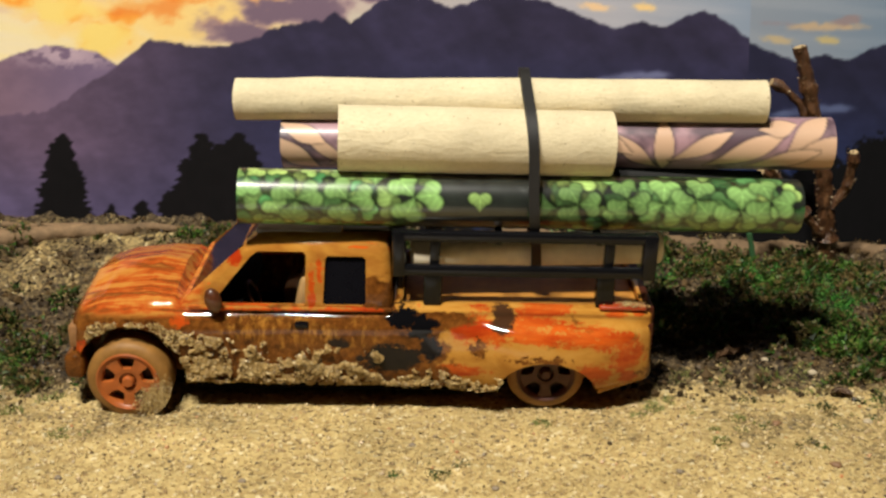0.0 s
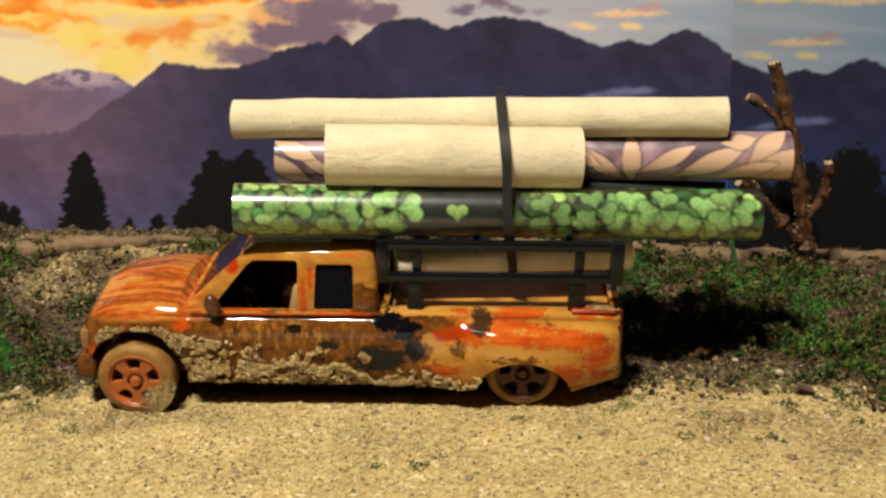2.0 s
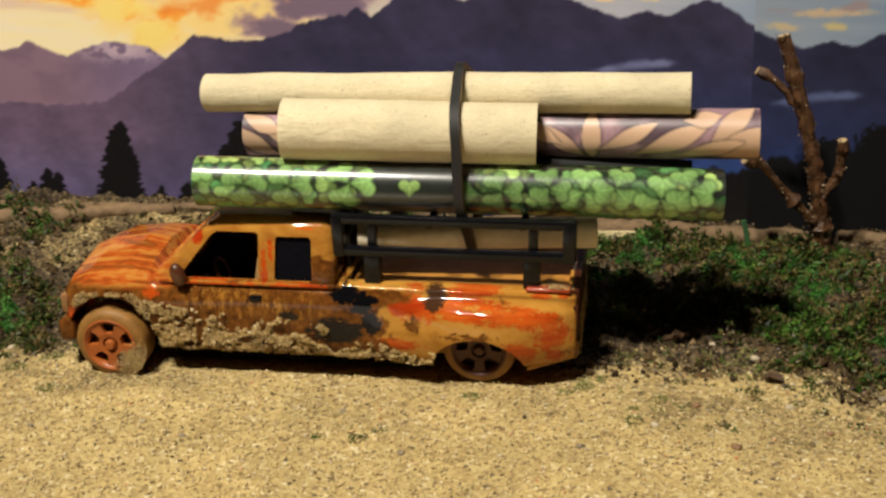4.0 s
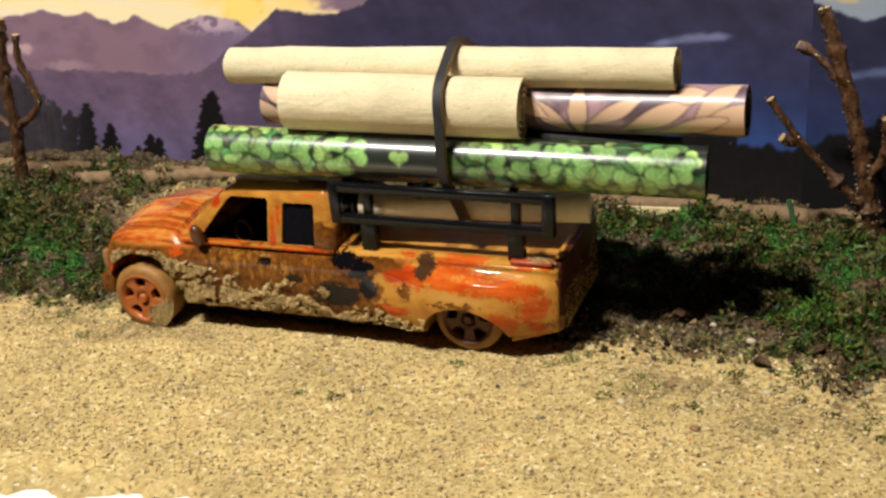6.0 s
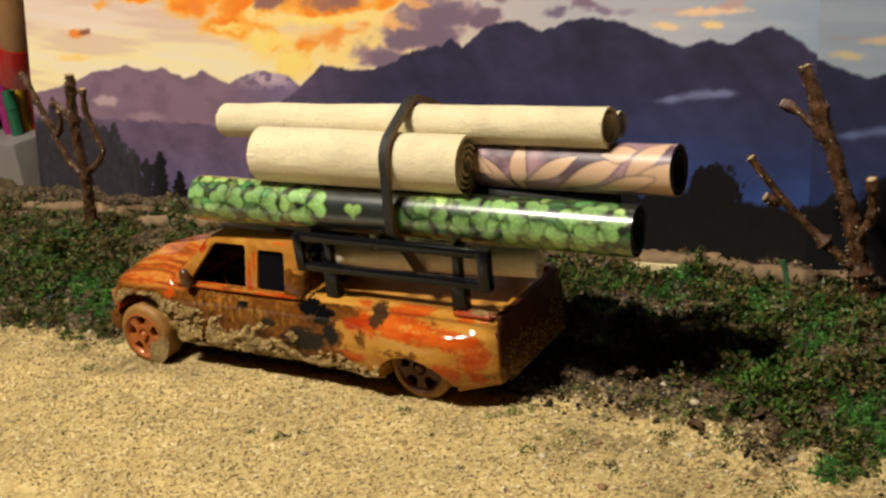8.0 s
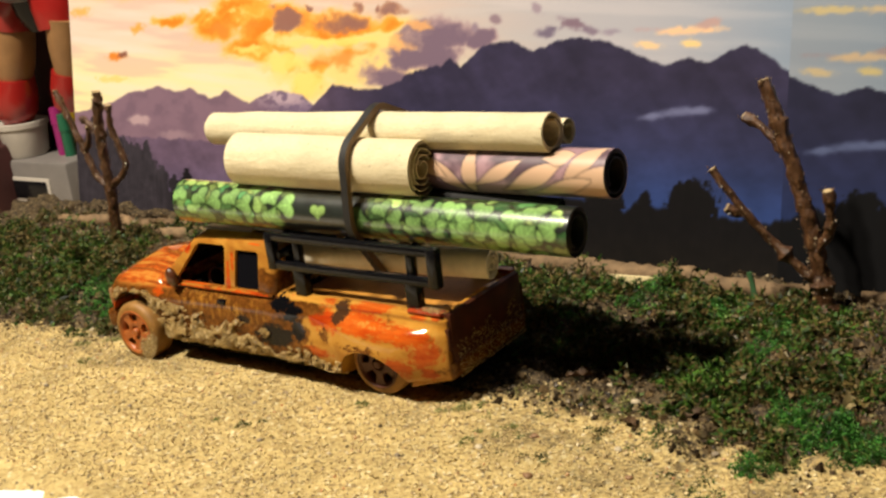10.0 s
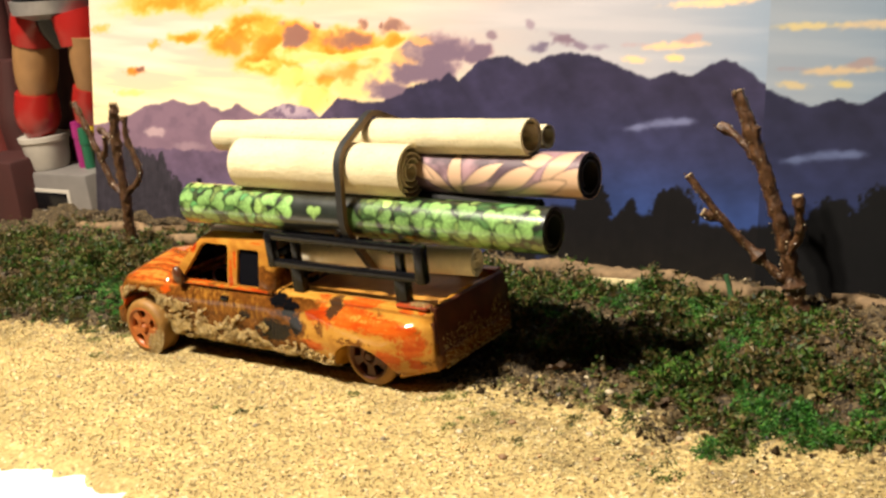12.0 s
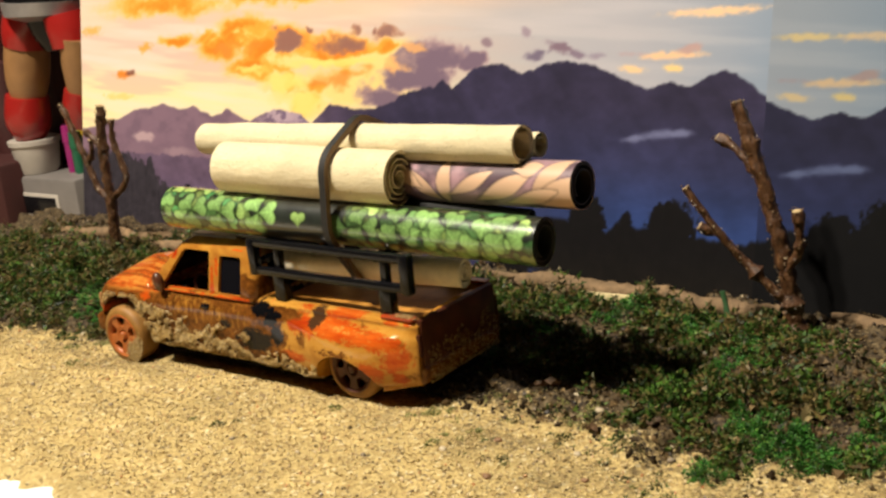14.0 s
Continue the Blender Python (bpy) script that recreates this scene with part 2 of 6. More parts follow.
def sand_material():
    m, nt, b = material("sand_and_soil")
    v = mm_coords(nt)
    cell = nt.nodes.new("ShaderNodeTexVoronoi")
    cell.inputs["Scale"].default_value = 1.9
    nt.links.new(v, cell.inputs["Vector"])
    sep = nt.nodes.new("ShaderNodeSeparateColor")
    nt.links.new(cell.outputs["Color"], sep.inputs[0])
    sand = ramp(nt, sep.outputs[0], [(0.0, (0.12, 0.09, 0.05)), (0.06, (0.36, 0.255, 0.10)), (0.35, (0.47, 0.345, 0.138)), (0.65, (0.53, 0.40, 0.162)), (0.93, (0.59, 0.46, 0.205)), (1.0, (0.70, 0.60, 0.36))])
    big = noise_tex(nt, v, 0.09)
    sand = mix(nt, 1.0, sand, ramp(nt, big, [(0.3, 0.74), (0.7, 1.1)]), "MULTIPLY")
    soil = ramp(nt, sep.outputs[1], [(0.0, (0.014, 0.010, 0.006)), (0.4, (0.046, 0.031, 0.016)), (0.75, (0.085, 0.058, 0.027)), (0.95, (0.12, 0.088, 0.045)), (1.0, (0.20, 0.15, 0.08))])
    at = nt.nodes.new("ShaderNodeAttribute")
    at.attribute_name = "print"
    s2 = nt.nodes.new("ShaderNodeSeparateColor")
    nt.links.new(at.outputs["Color"], s2.inputs[0])
    f = calc(nt, "ADD", s2.outputs[0], calc(nt, "MULTIPLY_ADD", sep.outputs[2], 0.36, -0.18))
    nt.links.new(mix(nt, span(nt, f, 0.2, 0.8), sand, soil), b.inputs["Base Color"])
    b.inputs["Roughness"].default_value = 0.75
    b.inputs["Specular IOR Level"].default_value = 0.25
    bump(nt, b, cell.outputs["Distance"], 0.5, 0.28)
    return m


M_SAND = sand_material()
M_GRAIN = grains("loose_sand_grains", [(0.0, (0.09, 0.065, 0.035)), (0.08, (0.34, 0.24, 0.12)), (0.5, (0.50, 0.38, 0.165)), (0.88, (0.58, 0.45, 0.22)), (0.97, (0.66, 0.56, 0.34)), (1.0, (0.50, 0.20, 0.08))], 0.42, 0.3)
M_CRUST = grains("dried_mud_grains", [(0.0, (0.06, 0.036, 0.014)), (0.2, (0.25, 0.155, 0.048)), (0.6, (0.46, 0.315, 0.112)), (0.93, (0.60, 0.45, 0.19)), (1.0, (0.75, 0.65, 0.42))], 0.4)
M_SOIL = grains("soil_crumbs", [(0.0, (0.010, 0.006, 0.003)), (0.5, (0.055, 0.035, 0.016)), (0.85, (0.115, 0.074, 0.032)), (0.985, (0.15, 0.10, 0.045)), (1.0, (0.36, 0.28, 0.15))], 0.45, 0.22)


M_CLOD = grains("soil_clods", [(0.0, (0.012, 0.008, 0.004)), (0.5, (0.05, 0.033, 0.016)), (0.85, (0.11, 0.070, 0.03)), (0.97, (0.22, 0.15, 0.07)), (1.0, (0.38, 0.30, 0.17))], 0.7, 0.1)


def moss_material(name, stops, withered, share):
    """Flock that turns olive and brown in patches."""
    m, nt, b = material(name)
    v = mm_coords(nt)
    green = ramp(nt, island(nt), stops)
    patch = calc(nt, "ADD", noise_tex(nt, v, 0.16, 4, 0.6), calc(nt, "MULTIPLY_ADD", island(nt), 0.5, -0.25))
    c = mix(nt, span(nt, patch, share, share + 0.18), green, withered)
    depth = noise_tex(nt, v, 0.5, 3, 0.6)
    c = mix(nt, 1.0, c, ramp(nt, depth, [(0.32, 0.35), (0.62, 1.35)]), "MULTIPLY")
    nt.links.new(c, b.inputs["Base Color"])
    b.inputs["Roughness"].default_value, b.inputs["Specular IOR Level"].default_value = 0.5, 0.25
    return m


M_MOSS = moss_material("moss_flock", [(0.0, (0.006, 0.014, 0.002)), (0.3, (0.028, 0.066, 0.007)), (0.65, (0.062, 0.150, 0.017)), (0.92, (0.110, 0.250, 0.032)), (1.0, (0.30, 0.29, 0.08))], (0.125, 0.088, 0.030), 0.44)


def kraft_material():
    m, nt, b = material("kraft_paper")
    v = mm_coords(nt)
    fib = noise_tex(nt, mm_coords(nt, (0.5, 1, 1)), 3.0, 6, 0.7)
    base = ramp(nt, fib, [(0.25, (0.62, 0.53, 0.33)), (0.5, (0.71, 0.615, 0.40)), (0.75, (0.76, 0.665, 0.455))])
    dot = noise_tex(nt, v, 2.4, 2)
    base = mix(nt, ramp(nt, dot, [(0.68, 0.0), (0.74, 0.75)]), base, (0.2, 0.13, 0.06))
    base = mix(nt, 1.0, base, ramp(nt, noise_tex(nt, v, 0.12, 3, 0.6), [(0.3, 0.86), (0.7, 1.06)]), "MULTIPLY")
    nt.links.new(base, b.inputs["Base Color"])
    b.inputs["Roughness"].default_value = 0.8
    b.inputs["Specular IOR Level"].default_value = 0.2
    dent = noise_tex(nt, mm_coords(nt, (0.45, 1, 1)), 0.32, 4, 0.6, 0.4)
    h = calc(nt, "ADD", calc(nt, "MULTIPLY", dent, 2.4), calc(nt, "MULTIPLY", fib, 0.55))
    bump(nt, b, h, 0.55, 0.4)
    return m


M_KRAFT = kraft_material()


def truck_paint():
    """Glossy ochre paint with rust red, brown wash and black patches."""
    m, nt, b = material("weathered_truck_paint")
    tc = nt.nodes.new("ShaderNodeTexCoord")
    sx = nt.nodes.new("ShaderNodeSeparateXYZ")
    nt.links.new(tc.outputs["Object"], sx.inputs[0])
    X, Y, Z = (calc(nt, "MULTIPLY", sx.outputs[i], 1000.0) for i in range(3))
    v = mm_coords(nt)
    fine = noise_tex(nt, v, 0.75, 6, 0.65, 0.3)
    blot = noise_tex(nt, v, 0.2, 3, 0.5, 0.6)
    speck = noise_tex(nt, v, 1.6, 4, 0.7, 0.5)
    smear = noise_tex(nt, mm_coords(nt, (0.35, 1.0, 1.0)), 0.5, 5, 0.6, 0.5)
    scratch = noise_tex(nt, mm_coords(nt, (0.9, 1.0, 0.28), (0, 0.75, 0)), 1.3, 5, 0.65, 0.3)
    ochre = ramp(nt, smear, [(0.3, (0.33, 0.135, 0.017)), (0.5, (0.46, 0.215, 0.032)), (0.7, (0.50, 0.26, 0.05))])
    red = ramp(nt, smear, [(0.35, (0.34, 0.030, 0.004)), (0.65, (0.55, 0.095, 0.008))])
    brown = ramp(nt, fine, [(0.32, (0.045, 0.014, 0.003)), (0.55, (0.150, 0.052, 0.009)), (0.75, (0.25, 0.095, 0.014))])
    near = calc(nt, "LESS_THAN", Y, 148.0)
    lobes = noise_tex(nt, mm_coords(nt, (0.4, 1, 1)), 0.5, 4, 0.6, 0.6)
    rough_edge = calc(nt, "ADD", calc(nt, "MULTIPLY_ADD", lobes, 4.6, -2.3), calc(nt, "MULTIPLY_ADD", speck, 3.4, -1.7))

    def blob(px, pz, rx, rz, ragged=1.0, out=1.15, full=0.80):
        """1 inside a ragged patch on the flank, 0 outside."""
        dx = calc(nt, "DIVIDE", calc(nt, "SUBTRACT", X, px), rx)
        dz = calc(nt, "DIVIDE", calc(nt, "SUBTRACT", Z, pz), rz)
        d = calc(nt, "ADD", calc(nt, "MULTIPLY", dx, dx), calc(nt, "MULTIPLY", dz, dz))
        return span(nt, calc(nt, "ADD", d, calc(nt, "MULTIPLY", rough_edge, ragged)), out, full)

    # a thin red-brown glaze over the cab and front end
    c = mix(nt, calc(nt, "MULTIPLY", span(nt, X, -4.0, -9.0), calc(nt, "MULTIPLY_ADD", span(nt, lobes, 0.35, 0.6), 0.45, 0.12)), ochre, (0.27, 0.088, 0.014))
    # loose red smears all over, thinned out on the flank of the bed
    r = calc(nt, "SUBTRACT", smear, calc(nt, "MULTIPLY", calc(nt, "MULTIPLY", near, span(nt, X, -6.0, 0.0)), 0.09))
    c = mix(nt, span(nt, r, 0.60, 0.63), c, red)
    # red bands along the bed side and round the rear arch
    for px, pz, rx, rz in ((5.5, 12.6, 3.2, 2.4), (11.0, 12.8, 6.0, 1.5), (18.5, 12.5, 5.0, 1.1), (23.5, 11.8, 3.6, 1.0), (25.6, 9.6, 2.0, 2.4), (20.6, 7.4, 2.4, 1.7), (2.0, 7.0, 4.5, 0.9), (14.0, 15.0, 3.4, 0.5), (23.6, 14.6, 1.5, 0.5), (26.6, 14.8, 0.8, 0.4), (25.5, 6.4, 1.2, 1.2)):
        c = mix(nt, calc(nt, "MULTIPLY", blob(px, pz, rx, rz, 1.0, 1.5, 0.45), 0.92), c, red)
    # brown wash over the doors and front wings, scratched through to the ochre
    front = span(nt, X, 8.0, -2.0)
    low = span(nt, Z, 15.2, 14.4)
    wash = calc(nt, "MULTIPLY_ADD", calc(nt, "MULTIPLY", front, low), 0.40, 0.0)
    drip = calc(nt, "MULTIPLY", calc(nt, "MULTIPLY", span(nt, Z, 20.5, 16.0), calc(nt, "MULTIPLY", span(nt, X, -10.0, -8.8), span(nt, X, -4.8, -5.8))), 0.34)
    k = calc(nt, "ADD", calc(nt, "ADD", blot, calc(nt, "ADD", wash, drip)), calc(nt, "MULTIPLY_ADD", fine, 0.4, -0.2))
    c = mix(nt, span(nt, k, 0.62, 0.72), c, brown)
    door = calc(nt, "MULTIPLY", blob(-22.0, 12.4, 6.5, 2.4, 0.8, 1.6, 0.4), calc(nt, "MULTIPLY", span(nt, scratch, 0.44, 0.68), 0.8))
    c = mix(nt, door, c, ochre)
    c = mix(nt, calc(nt, "MULTIPLY", blob(-11.5, 12.0, 4.0, 2.2, 0.8, 1.6, 0.4), calc(nt, "MULTIPLY", span(nt, scratch, 0.48, 0.70), 0.7)), c, ochre)
    for px, pz, rx, rz in ((-16.4, 17.6, 0.5, 2.6), (-15.4, 20.0, 0.4, 2.0), (-26.6, 21.4, 0.9, 0.8), (-33.8, 13.4, 1.2, 1.0), (-46.5, 9.5, 1.2, 0.9), (-24.0, 14.9, 7.0, 0.35), (-11.5, 14.9, 4.0, 0.35)):
        c = mix(nt, blob(px, pz, rx, rz, 1.3, 1.4, 0.5), c, red)
    # chips that show the coat below
    c = mix(nt, span(nt, calc(nt, "ADD", speck, calc(nt, "MULTIPLY_ADD", blot, 0.35, -0.17)), 0.70, 0.73), c, ochre)
    c = mix(nt, span(nt, noise_tex(nt, mm_coords(nt, (0.6, 1, 1)), 1.1, 4, 0.7, 0.8), 0.70, 0.72), c, brown)
    c = mix(nt, blob(13.5, 9.4, 3.6, 0.9, 1.6), c, brown)
    c = mix(nt, blob(5.6, 10.4, 1.4, 1.2, 1.2), c, brown)
    # brushed streaks along the bonnet
    brush = noise_tex(nt, mm_coords(nt, (0.07, 0.75, 0.4)), 0.8, 4, 0.6, 0.3)
    brush = calc(nt, "ADD", brush, calc(nt, "MULTIPLY_ADD", fine, 0.22, -0.11))
    bonnet = ramp(nt, brush, [(0.32, (0.44, 0.15, 0.022)), (0.44, (0.50, 0.215, 0.036)), (0.52, (0.42, 0.075, 0.010)), (0.61, (0.17, 0.052, 0.010)), (0.70, (0.44, 0.16, 0.025))])
    c = mix(nt, calc(nt, "MULTIPLY", span(nt, Z, 13.4, 14.6), span(nt, X, -30.0, -31.5)), c, bonnet)
    # black patches where paint has flaked
    for px, pz, rx, rz, col in ((-6.0, 8.6, 4.4, 1.9, (0.012, 0.010, 0.009)), (-3.9, 14.0, 2.5, 1.4, (0.004, 0.004, 0.005)), (-1.9, 12.6, 2.0, 1.4, (0.004, 0.004, 0.005)), (-0.6, 9.9, 1.5, 2.0, (0.006, 0.006, 0.008)), (8.7, 14.0, 1.6, 1.7, (0.055, 0.024, 0.010)), (-12.6, 10.6, 1.4, 0.9, (0.016, 0.011, 0.009))):
        c = mix(nt, calc(nt, "MULTIPLY", near, blob(px, pz, rx, rz, 0.7, 1.25, 0.7)), c, col)
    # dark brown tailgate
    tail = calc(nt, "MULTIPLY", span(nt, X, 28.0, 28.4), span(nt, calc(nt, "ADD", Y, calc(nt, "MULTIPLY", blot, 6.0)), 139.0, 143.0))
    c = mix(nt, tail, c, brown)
    nt.links.new(c, b.inputs["Base Color"])
    b.inputs["Roughness"].default_value = 0.55
    b.inputs["Specular IOR Level"].default_value = 0.0
    b.inputs["Coat Weight"].default_value, b.inputs["Coat Roughness"].default_value = 0.9, 0.05
    b.inputs["Coat IOR"].default_value = 1.38
    bump(nt, b, fine, 0.12, 0.10)
    return m


M_PAINT = truck_paint()
M_TYRE = plain("muddy_tyre", (0.28, 0.135, 0.026), 0.6, 0.45, 0.6, relief=0.15)
M_RIM = plain("rusty_orange_rim", (0.37, 0.098, 0.018), 0.35, 0.3, 1.0, coat=0.3)
# rusty rear rims, with the shade under the bed side mixed into the colour
M_RIM_SHADED = plain("rusty_shaded_rim", (0.085, 0.022, 0.009), 0.45, 0.3, 1.0)
M_DARK = plain("dark_underside", (0.006, 0.005, 0.004), 0.9)
M_DARK.node_tree.nodes["Principled BSDF"].inputs["Specular IOR Level"].default_value = 0.05
M_BLACK = plain("black_plastic", (0.005, 0.005, 0.006), 0.34, 0.2, 0.6)
M_BLACK.node_tree.nodes["Principled BSDF"].inputs["Specular IOR Level"].default_value = 0.3
M_BLACK.node_tree.nodes["Principled BSDF"].inputs["Roughness"].default_value = 0.2
M_SEAT = plain("tan_plastic", (0.42, 0.26, 0.10), 0.5)
M_RUBBER = plain("black_rubber_band", (0.008, 0.007, 0.006), 0.65, 0.3, 1.5)
M_RUBBER_EDGE = plain("tan_rubber_edge", (0.17, 0.10, 0.045), 0.6, 0.3, 1.5)
M_RED_CHIP = plain("chipped_red_paint", (0.36, 0.045, 0.008), 0.3, 0.4, 0.9, coat=0.5)
M_BED = plain("dull_ochre_bed", (0.42, 0.19, 0.03), 0.5, 0.4, 0.5)
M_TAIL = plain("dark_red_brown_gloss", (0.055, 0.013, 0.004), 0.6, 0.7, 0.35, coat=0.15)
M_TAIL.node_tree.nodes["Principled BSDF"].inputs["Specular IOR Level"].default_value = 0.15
M_GREY_ROOF = plain("worn_roof_primer", (0.27, 0.23, 0.21), 0.35, 0.35, 0.5)
M_CHROME = plain("muddy_lamp", (0.26, 0.13, 0.05), 0.35, 0.3, 1.0)
M_BROWN = plain("brown_gloss_paint", (0.075, 0.022, 0.007), 0.35, 0.4, 0.8, coat=0.4)


M_BLACK_GLASS = plain("black_window", (0.005, 0.005, 0.007), 0.12, 0.2, 1.0)
M_BLACK_GLASS.node_tree.nodes["Principled BSDF"].inputs["Specular IOR Level"].default_value = 0.2


# ---- the room around the table ----
M_WALL = plain("dim_wall_paint", (0.07, 0.055, 0.045), 0.9, 0.1, 0.02)
M_TABLE = plain("pale_wood_table_top", (0.40, 0.33, 0.24), 0.5, 0.05, 0.05)
M_FLOOR = plain("brown_floor", (0.16, 0.10, 0.06), 0.6, 0.2, 0.02)
for nm, b6 in (("floor", (-2000, 2000, -2000, 1400, -800, -760)), ("ceiling", (-2000, 2000, -2000, 1400, 1650, 1700)),
               ("wall_north", (-2000, 2000, 1400, 1450, -760, 1650)), ("wall_south", (-2000, 2000, -2050, -2000, -760, 1650)),
               ("wall_west", (-2050, -2000, -2000, 1400, -760, 1650)), ("wall_east", (2000, 2050, -2000, 1400, -760, 1650))):
    part(nm, box(bmesh.new(), *b6), M_FLOOR if nm == "floor" else M_WALL, smooth=False, kind="structure", label="plain dim room surface around the table", category=nm.split("_")[0])
table = root("table", label="pale wooden table under the diorama board", category="table")
part("tabletop", box(bmesh.new(), -600, 500, -150, 700, -46, -24, 1.0), M_TABLE, table)
for tx in (-560, 460):
    for ty in (-110, 660):
        part("leg", box(bmesh.new(), tx - 22, tx + 22, ty - 22, ty + 22, -760, -46, 2.0), M_TABLE, table)


# ---- ground: sand track, soil bank ----
def soil_share(x, y):
    """0 on the sand, 1 on the dark soil and moss."""
    edge = np.interp(x, [-160, -83, -59, -46, -20, 20, 35, 50, 60, 69, 76, 84, 96, 140], [134, 137, 139, 142, 150, 150, 147, 147, 145, 141, 142, 147, 149, 150])
    wob = (fbm(x * 0.11, y * 0.11, 3) - 0.5) * 12 + (fbm(x * 0.6, y * 0.6, 5) - 0.5) * 6
    dry = 0.46 * np.exp(-(((x + 64) / 24) ** 4 + ((y - 186) / 20) ** 4)) + 0.35 * np.exp(-(((x - 90) / 26) ** 2 + ((y - 182) / 10) ** 2))
    soft = np.interp(x, [20, 45], [7.0, 13.0])
    return sstep(-soft, 6.0, y - edge + wob) - dry * fbm(x * 0.2, y * 0.2, 9) * 1.6 * sstep(150, 170, y)


def ground_z(x, y):
    bank = 0.7 * sstep(150, 188, y) * sstep(-170, -120, x) * (0.75 + 0.5 * fbm(x * 0.05, y * 0.05, 8)) * (1 - 0.85 * sstep(-12, 26, x))
    lumps = (fbm(x * 0.22, y * 0.22, 21) - 0.5) * (0.8 + 4.4 * soil_share(x, y)) + (fbm(x * 0.55, y * 0.55, 24, 2) - 0.5) * 2.2 * soil_share(x, y)
    fine = (fbm(x * 0.9, y * 0.9, 22, 3) - 0.5) * 0.55
    flat = np.exp(-(((x + 10) / 44) ** 4 + ((y - 148) / 15) ** 4))
    drop = -1.2 * sstep(50, 90, x) * sstep(160, 130, y)
    rut = -0.75 * np.exp(-((x + 40.5) / 8) ** 2 - ((y - 136) / 7) ** 2)
    return rut + (bank + lumps + drop) * (1 - 0.9 * flat) + fine * (1 - 0.5 * flat) - 0.95 * flat


def ground():
    xs = np.concatenate([np.arange(-176, -110, 1.5), np.arange(-110, 110, 0.55), np.arange(110, 171, 1.5)])
    ys = np.linspace(0, 1, 240)
    X, V = np.meshgrid(xs, ys)
    front = 90.5 + (fbm(X * 0.25, X * 0 + 2.0, 31) - 0.5) * 5 + 3.0 * sstep(-30, -10, X) - 22 * sstep(2, 14, X)
    back = 203.2 - 0.06 * X - 0.5
    Y = front + (back - front) * V
    Z = ground_z(X, Y)
    Z = np.where(V < 0.02, np.maximum(Z * V / 0.02, -0.2) - (0.02 - V) * 70, Z)
    n, m = X.shape
    idx = np.arange(n * m).reshape(n, m)
    f = np.stack([idx[:-1, :-1], idx[:-1, 1:], idx[1:, 1:], idx[1:, :-1]], -1).reshape(-1, 4)
    verts = np.stack([X, Y, Z], -1).reshape(-1, 3)
    s = np.maximum(soil_share(X, Y), 0.46 * sstep(106, 134, Y) * sstep(0.3, 0.7, fbm(X * 0.12, Y * 0.12, 27)))
    s = np.maximum(s, 0.44 * sstep(20, 62, X) * sstep(104, 126, Y) * sstep(0.25, 0.6, fbm(X * 0.15, Y * 0.15, 28))).ravel()
    me = mesh_from("ground", verts, f, M_SAND, True, np.stack([s, s, s], 1))
    put("ground", me, None, "tan sand track rising to a dark soil bank", category="ground", kind="structure")


ground()
M_SHEET = plain("white_paper", (0.84, 0.82, 0.78), 0.7, 0.04, 0.1)
part("white_paper", box(bmesh.new(), -175, 60, 70, 118, -5.9, -1.05, 0.2), M_SHEET, None, "white card showing past the ragged sand edge", category="card")
part("baseboard", box(bmesh.new(), -178, 172, 84, 199, -23.9, -6, 0.5), plain("base_board", (0.42, 0.36, 0.27), 0.8), None, "plain board that carries the diorama ground", category="board", kind="structure")


def spread(n, x0, x1, y0, y1, keep, gen):
    x, y = gen.uniform(x0, x1, n), gen.uniform(y0, y1, n)
    k = gen.uniform(0, 1, n) < keep(x, y)
    return x[k], y[k]


def off_truck(x, y):
    return 1.0 - ((x > -46) & (x < 26) & (y > 138) & (y < 160))


